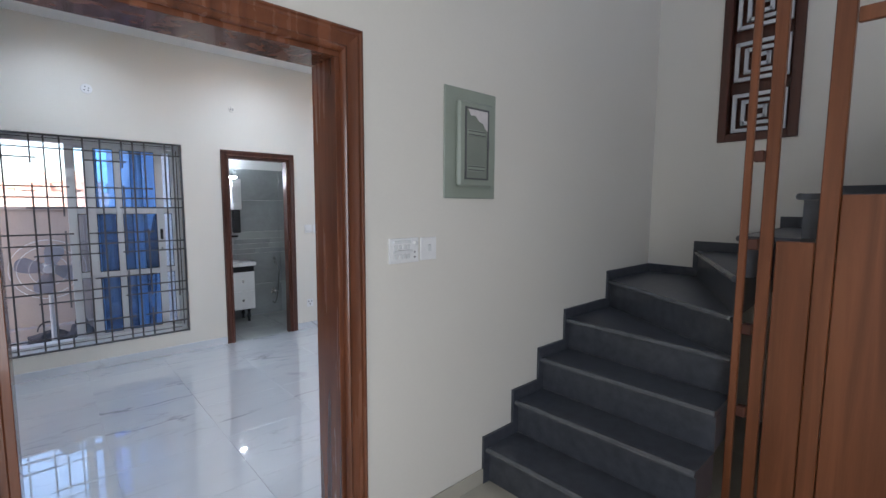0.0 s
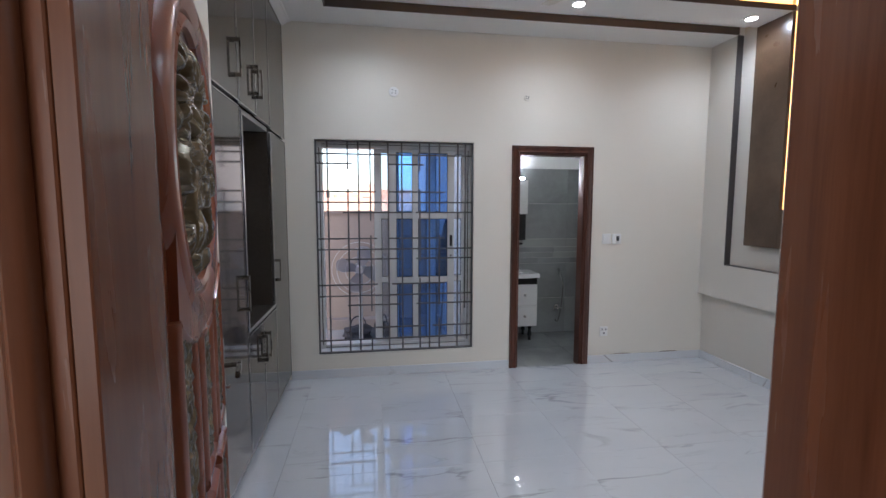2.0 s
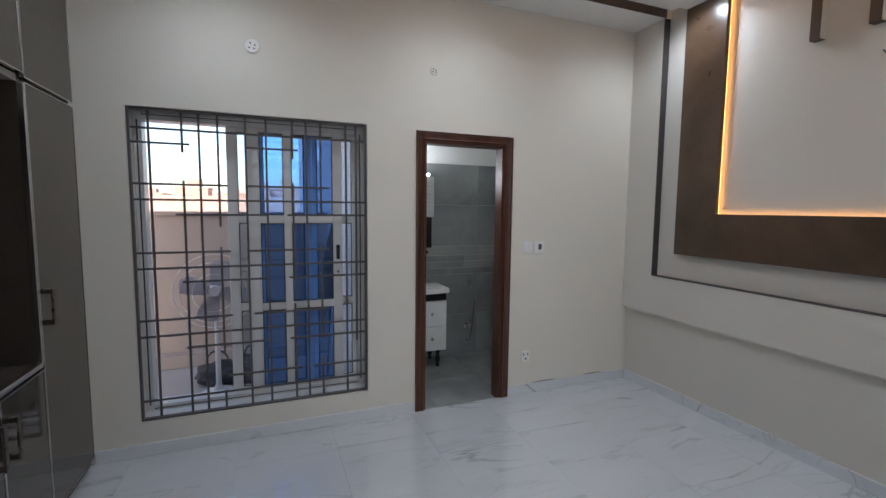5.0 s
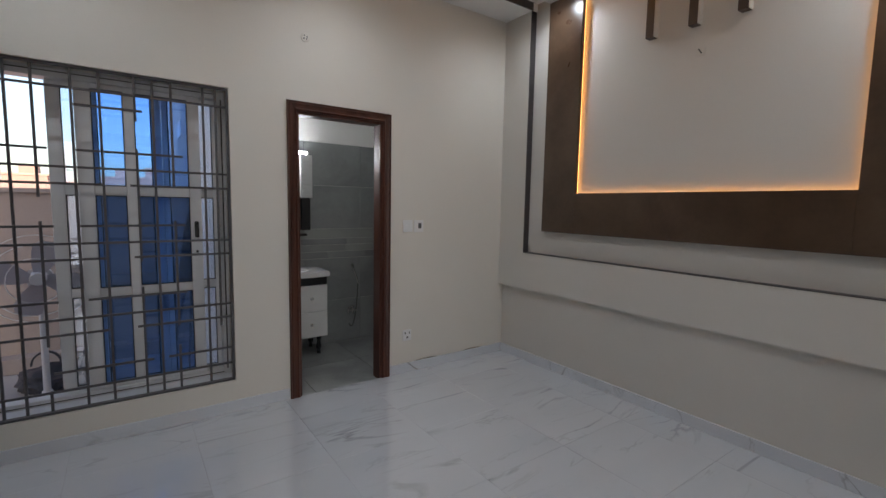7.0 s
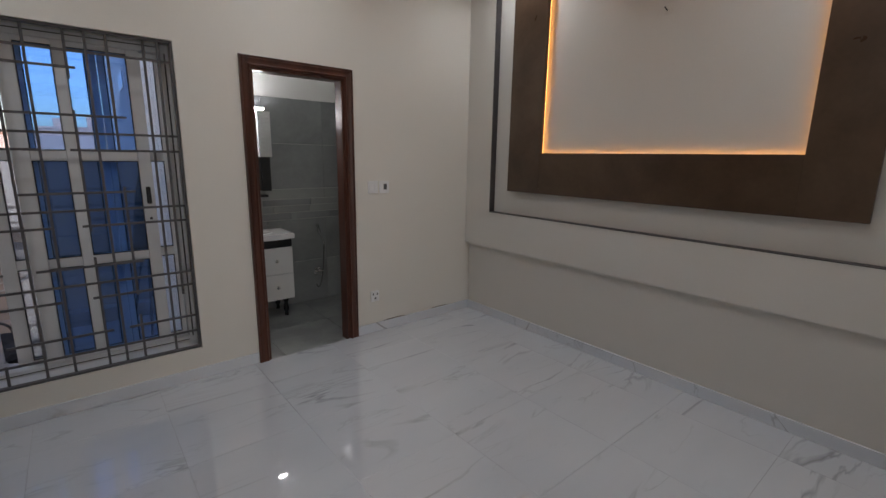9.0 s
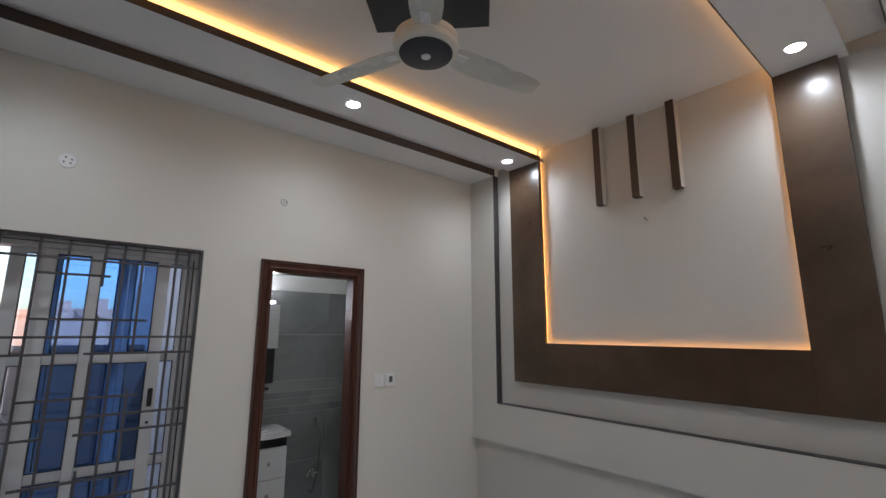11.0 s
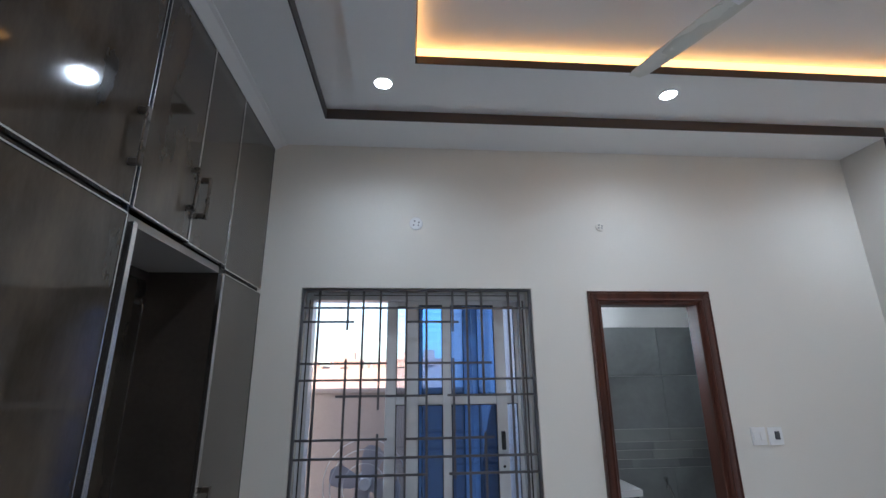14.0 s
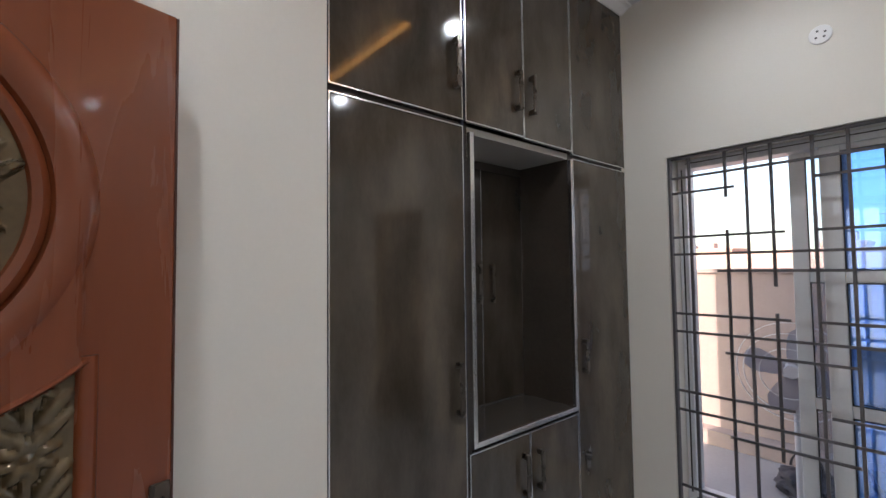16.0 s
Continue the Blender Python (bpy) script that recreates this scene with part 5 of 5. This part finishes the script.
part("plate", boxes((1.405, 1.570, yh - 0.0125, yh - 0.0005, 1.288, 1.400), b=0.003), PLASTIC, t)
for k in range(4):
    for zz in (1.350, 1.308):
        part("rocker", boxes((1.430 + k * 0.022, 1.448 + k * 0.022, yh - 0.019, yh - 0.011, zz, zz + 0.020), b=0.0015), WHITEGLOSS, t)
part("label_strip", boxes((1.426, 1.518, yh - 0.020, yh - 0.0115, 1.377, 1.390), b=0.001), WHITEGLOSS, t)
part("label_strip", boxes((1.426, 1.530, yh - 0.020, yh - 0.0115, 1.334, 1.346), b=0.001), WHITEGLOSS, t)
part("dimmer_knob", tube(bmesh.new(), (1.545, yh - 0.012, 1.375), (1.545, yh - 0.030, 1.375), 0.011, 0.009), WHITEGLOSS, t, smooth=True)
for zz in (1.335, 1.312):
    part("socket_hole", tube(bmesh.new(), (1.545, yh - 0.011, zz), (1.545, yh - 0.0135, zz), 0.005, seg=8), GREYPLASTIC, t)
t = thing("bell_switch", (1.632, yh - 0.006, 1.30), "small white single switch plate", "light switch")
part("plate", boxes((1.582, 1.680, yh - 0.011, yh - 0.0005, 1.292, 1.398), b=0.003), PLASTIC, t)
part("rocker", boxes((1.622, 1.642, yh - 0.018, yh - 0.0105, 1.332, 1.364), b=0.002), WHITEGLOSS, t)

t = thing("distribution_board", (1.91, yh - 0.01, 1.582), "sage green steel distribution board with clear lid", "distribution board")
bx0, bx1, bz0, bz1 = 1.728, 2.090, 1.582, 2.114
part("flange", boxes((bx0, bx1, yh - 0.010, yh - 0.0005, bz0, bz1), b=0.003), SAGE, t)
lid = part("cover", boxes((1.795, 2.040, yh - 0.042, yh - 0.0095, 1.640, 2.052), b=0.010), SAGE, t, "raised sage cover")
part("window_seal", boxes((1.832, 1.842, yh - 0.046, yh - 0.041, 1.675, 2.022), (1.990, 2.000, yh - 0.046, yh - 0.041, 1.675, 2.022), (1.842, 1.990, yh - 0.046, yh - 0.041, 1.675, 1.683), (1.842, 1.990, yh - 0.046, yh - 0.041, 2.014, 2.022)), GREYPLASTIC, lid, "dark seal round the lid")
part("tray", boxes((1.842, 1.990, yh - 0.0435, yh - 0.0415, 1.683, 2.014)), SAGESHADE, lid, "flat tray darkened like a shaded recess")
for zz in (1.885, 1.715):
    part("terminal_rail", boxes((1.846, 1.970, yh - 0.050, yh - 0.0433, zz, zz + 0.030), b=0.002), SAGE, lid, "breaker opening")
    part("rail_slot", boxes((1.848, 1.968, yh - 0.0512, yh - 0.0495, zz + 0.004, zz + 0.009), (1.848, 1.968, yh - 0.0512, yh - 0.0495, zz + 0.021, zz + 0.026)), GREYPLASTIC, lid, "dark slot lines")
bm = bmesh.new()
outline = ((1.850, 2.012), (1.988, 2.012), (1.988, 1.918), (1.968, 1.930), (1.955, 1.952), (1.925, 1.960), (1.90, 1.985), (1.868, 1.982))
front = [bm.verts.new((x, yh - 0.0475, z)) for x, z in outline]
back = [bm.verts.new((x, yh - 0.0465, z)) for x, z in outline]
bm.faces.new(front)
bm.faces.new(back[::-1])
for k in range(len(outline)):
    k2 = (k + 1) % len(outline)
    bm.faces.new((front[k2], front[k], back[k], back[k2]))
bmesh.ops.recalc_face_normals(bm, faces=bm.faces[:])
part("torn_label", bm, PAPER, lid, "torn white and pink label")
part("latch", boxes((1.985, 1.998, yh - 0.052, yh - 0.045, 1.825, 1.875), b=0.002), GREYPLASTIC, lid)

for nm in ("switch_board", "bell_switch", "distribution_board"):
    bpy.data.objects[nm].location.x -= 0.066

# ---- stairs ----
NOSE = [((2.010, HALL_FACE), (2.030, 0.72)), ((2.259, HALL_FACE), (2.270, 0.72)), ((2.504, HALL_FACE), (2.494, 0.72)), ((2.784, HALL_FACE), (2.724, 0.73)), ((3.334, HALL_FACE), (2.734, 0.735)),
        ((EAST, 1.325), (2.744, 0.735)), ((EAST, 0.790), (2.744, 0.725)), ((EAST, 0.505), (2.744, 0.505)), ((EAST, 0.230), (2.744, 0.230)), ((EAST, -0.04), (2.744, -0.04)), ((EAST, -0.315), (2.744, -0.315))]
RISE = 0.201
stairs = thing("staircase", (3.0, 1.0, 0), "charcoal granite winding stair with polished nosings", "staircase", kind="structure")
for k in range(len(NOSE) - 1):
    (ax, ay), (bx, by) = NOSE[k]
    (cx, cy), (dx, dy) = NOSE[k + 1]
    z = RISE * (k + 1)
    ol = [(ax, ay), (bx, by), (dx, dy), (cx, cy)]
    if k == 4:
        ol = [(ax, ay), (bx, by), (dx, dy), (cx, cy), (EAST - 0.002, HALL_FACE)]
    n = Vector((ay - by, bx - ax, 0))
    n = n.normalized() * 0.022
    if n.dot(Vector((bx + ax - dx - cx, by + ay - dy - cy, 0))) < 0:
        n = -n
    tread = [(ax + n.x, ay + n.y), (bx + n.x, by + n.y)] + ol[2:]
    tread = [(min(px, EAST - 0.003), min(py, HALL_FACE - 0.002)) for px, py in tread]
    body = [(min(px, EAST - 0.003), min(py, HALL_FACE - 0.002)) for px, py in ol]
    part("tread", extrude_outline(bmesh.new(), tread, z - 0.028, z), GRANITE, stairs)
    part("riser", extrude_outline(bmesh.new(), body, max(0, z - RISE) + 0.0005, z - 0.029), GRANITE, stairs)
    a, b = Vector((*tread[0], z)), Vector((*tread[1], z))
    d = (b - a).normalized()
    o = n.normalized()
    bm = bmesh.new()
    sweep(bm, [(a - Vector((0, 0, 0.014)), (o.x, o.y, 0), (0, 0, 1)), (b - Vector((0, 0, 0.014)), (o.x, o.y, 0), (0, 0, 1))], [(-0.002, -0.013), (0.006, -0.010), (0.010, 0), (0.006, 0.011), (-0.004, 0.016), (-0.012, 0.0155)])
    part("nosing", bm, GRANITEEDGE, stairs, "polished lighter nosing")
# stepped skirting of the stair on the walls
for k in range(5):
    x0 = NOSE[k][0][0] - 0.045
    x1 = NOSE[k + 1][0][0] - 0.045 if k < 4 else EAST - 0.002
    z = RISE * (k + 1)
    part("stair_skirting", boxes((x0, x1, HALL_FACE - 0.016, HALL_FACE - 0.001, z - RISE if k else 0, z + 0.068)), GRANITE, stairs, "stepped granite skirting")
for k in range(5, 10):
    y0 = NOSE[k][0][1] + 0.03
    y1 = NOSE[k + 1][0][1] + 0.03
    z = RISE * (k + 1)
    part("stair_skirting", boxes((EAST - 0.018, EAST - 0.001, y1, min(y0, HALL_FACE - 0.02), z - RISE, z + 0.075)), GRANITE, stairs, "stepped granite skirting")
part("stair_skirting", boxes((EAST - 0.018, EAST - 0.001, 1.355, HALL_FACE - 0.017, RISE * 4.9, RISE * 5 + 0.068)), GRANITE, stairs, "stepped granite skirting")

t = thing("stair_railing", (2.74, 0.62, 0), "red-brown wooden stair railing with posts and panels", "stair railing")
for (px, py, w0, d0, z1) in ((2.690, 0.735, 0.030, 0.030, 3.3), (2.755, 0.660, 0.034, 0.050, 3.3), (2.755, 0.448, 0.05, 0.065, 3.3), (2.755, 0.10, 0.05, 0.065, 3.3)):
    part("post", boxes((px - w0 / 2, px + w0 / 2, py - d0 / 2, py + d0 / 2, 0.0, z1), b=0.004), RAILWOOD, t)
for (y0, y1, z1) in ((0.485, 0.620, 1.395), (0.135, 0.412, 1.600), (-0.25, 0.065, 1.80)):
    part("panel", boxes((2.735, 2.775, y0, y1, 0.0, z1), b=0.004), RAILWOOD, t, "solid wooden panel")
part("rail", boxes((2.742, 2.768, 0.135, 0.412, 2.28, 2.34), b=0.004), RAILWOOD, t)
for zz in (0.55, 0.95, 1.35, 1.75):
    part("spacer", boxes((2.703, 2.742, 0.683, 0.722, zz, zz + 0.050), b=0.003), WOODDARK, t)

t.location += Vector((-0.066, -0.04, 0))

# carved screen window of the stairwell
t = thing("jali_screen", (4.02, 1.0, JALI[2]), "dark framed screen with square spiral pattern", "window screen")
jy0, jy1, jz0, jz1 = JALI
fw = 0.055
for r in ((jy0, jy0 + fw, jz0, jz1), (jy1 - fw, jy1, jz0, jz1), (jy0 + fw, jy1 - fw, jz0, jz0 + fw), (jy0 + fw, jy1 - fw, jz1 - fw, jz1)):
    part("frame_board", boxes((EAST - 0.022, EAST + 0.035, *r), b=0.003), WOODDARK, t)
part("backing", boxes((EAST + 0.070, EAST + 0.076, jy0 + 0.002, jy1 - 0.002, jz0 + 0.002, jz1 - 0.002)), WOODDARK, t, "dark backing board")
iy0, iy1 = jy0 + fw, jy1 - fw
half = (iy1 - iy0) / 2
# bright squares of the backlit pattern, drawn as pale bars on a dark board
for kz in range(3):
    zc = jz0 + fw + half * (0.80 + 1.95 * kz)
    for q in (0.22, 0.52, 0.84):
        s_ = half * q * 0.97
        zz0, zz1 = zc - s_ * 0.82, zc + s_ * 0.82
        yc = (iy0 + iy1) / 2
        b_ = 0.012
        part("fret", boxes((EAST + 0.015, EAST + 0.035, yc - s_, yc + s_, zz1 - b_, zz1 + b_), (EAST + 0.015, EAST + 0.035, yc - s_, yc + s_, zz0 - b_, zz0 + b_), (EAST + 0.015, EAST + 0.035, yc - s_ - b_, yc - s_ + b_, zz0 - b_, zz1 + b_), (EAST + 0.015, EAST + 0.035, yc + s_ - b_, yc + s_ + b_, zz0 - b_, zz1 + b_)), PALEFRET, t, "pale fret with the light from behind in its colour")

# ---- floors and tiling, piece by piece ----


def piece_mesh(name, x, y, z, gap, mat, bevel=0.0012):
    bm = bmesh.new()
    box(bm, gap / 2, x - gap / 2, gap / 2, y - gap / 2, -z, 0, b=min(bevel, gap * 0.6))
    me = bpy.data.meshes.new(name)
    bm.to_mesh(me)
    bm.free()
    me.materials.append(mat)
    return me


def cut_piece(name, x0, x1, y0, y1, th, gap, mat, parent, cache={}):
    key = (name, round(x1 - x0, 4), round(y1 - y0, 4), th)
    if key not in cache:
        cache[key] = piece_mesh(name, x1 - x0, y1 - y0, th, gap, mat)
    ob = new(name, cache[key])
    ob.parent = parent
    return ob


def tile_floor(parent, mat, X0, X1, Y0, Y1, ox, oy, sx, sy, z, gap):
    base = parent.location
    xs = [X0] + [ox + k * sx for k in range(-40, 60) if X0 + 0.02 < ox + k * sx < X1 - 0.02] + [X1]
    ys = [Y0] + [oy + k * sy for k in range(-40, 60) if Y0 + 0.02 < oy + k * sy < Y1 - 0.02] + [Y1]
    for a, b in zip(xs, xs[1:]):
        for c, d in zip(ys, ys[1:]):
            ob = cut_piece("tile", a, b, c, d, 0.010, gap, mat, parent)
            ob.location = Vector((a, c, z)) - base


floor = structure("floor", boxes((-0.95, 4.0, SOUTH - 0.09, NORTH - 0.004, -0.12, -0.006)), GROUT, "polished white marble tile floor with grey veins", "floor")
tile_floor(floor, MARBLE, -0.94, 3.762, SOUTH - 0.09, NORTH - 0.004, 1.055, 3.165, 0.601, 0.596, 0.0, 0.0010)
hall_floor = structure("floor_hall", boxes((-1.8, EAST, -1.5, SOUTH - 0.092, -0.12, -0.006)), GROUT, "beige polished tile floor of the hall", "floor")
tile_floor(hall_floor, HALLTILE, -1.6, EAST, -1.5, SOUTH - 0.092, 0.4, 0.5, 0.6, 0.6, 0.0, 0.003)
bath_floor = structure("floor_bathroom", boxes((1.49, 3.27, NORTH - 0.003, 6.512, -0.14, -0.026)), GROUT, "grey stone tile floor of the bathroom", "floor")
tile_floor(bath_floor, BATHFLOOR, 1.50, 3.26, NORTH - 0.002, 6.51, 1.9, 5.9, 0.6, 0.6, -0.02, 0.003)

# bathroom wall tiling: courses of different heights
bath_wall = bpy.data.objects["wall_bathroom"]
COURSES = ((-0.02, 0.42, 0.60, GREYTILE), (0.42, 0.86, 0.60, GREYTILE), (0.86, 0.93, 0.42, PALETILE), (0.93, 1.00, 0.36, GREYTILE), (1.00, 1.065, 0.48, PALETILE), (1.065, 1.165, 0.60, PALETILE), (1.165, 1.60, 0.60, GREYTILE), (1.60, 2.025, 0.60, GREYTILE))
rnd = random.Random(8)
for z0, z1, w, mat in COURSES:
    off = rnd.uniform(0, w) if w < 0.6 else 0.1
    xs = [1.50] + [1.50 + off + k * w for k in range(8) if 1.52 < 1.50 + off + k * w < 3.24] + [3.26]
    for a, b in zip(xs, xs[1:]):
        m = mat if w >= 0.6 else rnd.choice((GREYTILE, PALETILE))
        me = piece_mesh("wall_tile", b - a, z1 - z0, 0.008, 0.002, m)
        ob = new("wall_tile", me)
        ob.parent = bath_wall
        ob.matrix_basis = Matrix.Translation((a, 6.504, z0)) @ Matrix.Rotation(radians(90), 4, "X")
    ys = [5.532, 5.92, 6.50]
    for xw, sgn in ((1.506, 1), (3.254, -1)):
        for a, b in zip(ys, ys[1:]):
            me = piece_mesh("wall_tile", b - a, z1 - z0, 0.008, 0.002, mat)
            ob = new("wall_tile", me)
            ob.parent = bath_wall
            ob.matrix_basis = Matrix.Translation((xw, a, z0)) @ Matrix.Rotation(radians(90), 4, "Z") @ Matrix.Rotation(radians(90), 4, "X") if sgn > 0 else Matrix.Translation((xw, b, z0)) @ Matrix.Rotation(radians(-90), 4, "Z") @ Matrix.Rotation(radians(90), 4, "X")

# folded ironing board leaning against the side wall of the terrace
t = thing("ironing_board", (1.10, 5.88, -0.05), "dark folded ironing board leaning on the terrace wall", "ironing board")
bm = bmesh.new()
outline = [(0.0, 0.0), (0.035, 0.10), (0.060, 0.30), (0.068, 0.55), (0.064, 0.72), (-0.064, 0.72), (-0.068, 0.55), (-0.060, 0.30), (-0.035, 0.10)]
extrude_outline(bm, outline, -0.012, 0.012)
bm.transform(Matrix.Translation((1.205, 5.93, 1.50)) @ Matrix.Rotation(radians(6), 4, "Y") @ Matrix.Rotation(radians(-88), 4, "X"))
part("board", bm, BAGBLACK, t, "dark cloth-covered board")
for p0, p1 in (((1.15, 5.915, 0.82), (1.10, 5.89, -0.05)), ((1.12, 5.91, 0.82), (0.94, 5.87, -0.05))):
    part("leg", tube(bmesh.new(), p0, p1, 0.009, seg=8), IRON, t, smooth=True)
part("foot_bar", tube(bmesh.new(), (0.935, 5.87, -0.038), (1.17, 5.89, -0.038), 0.010, seg=8), IRON, t, smooth=True)
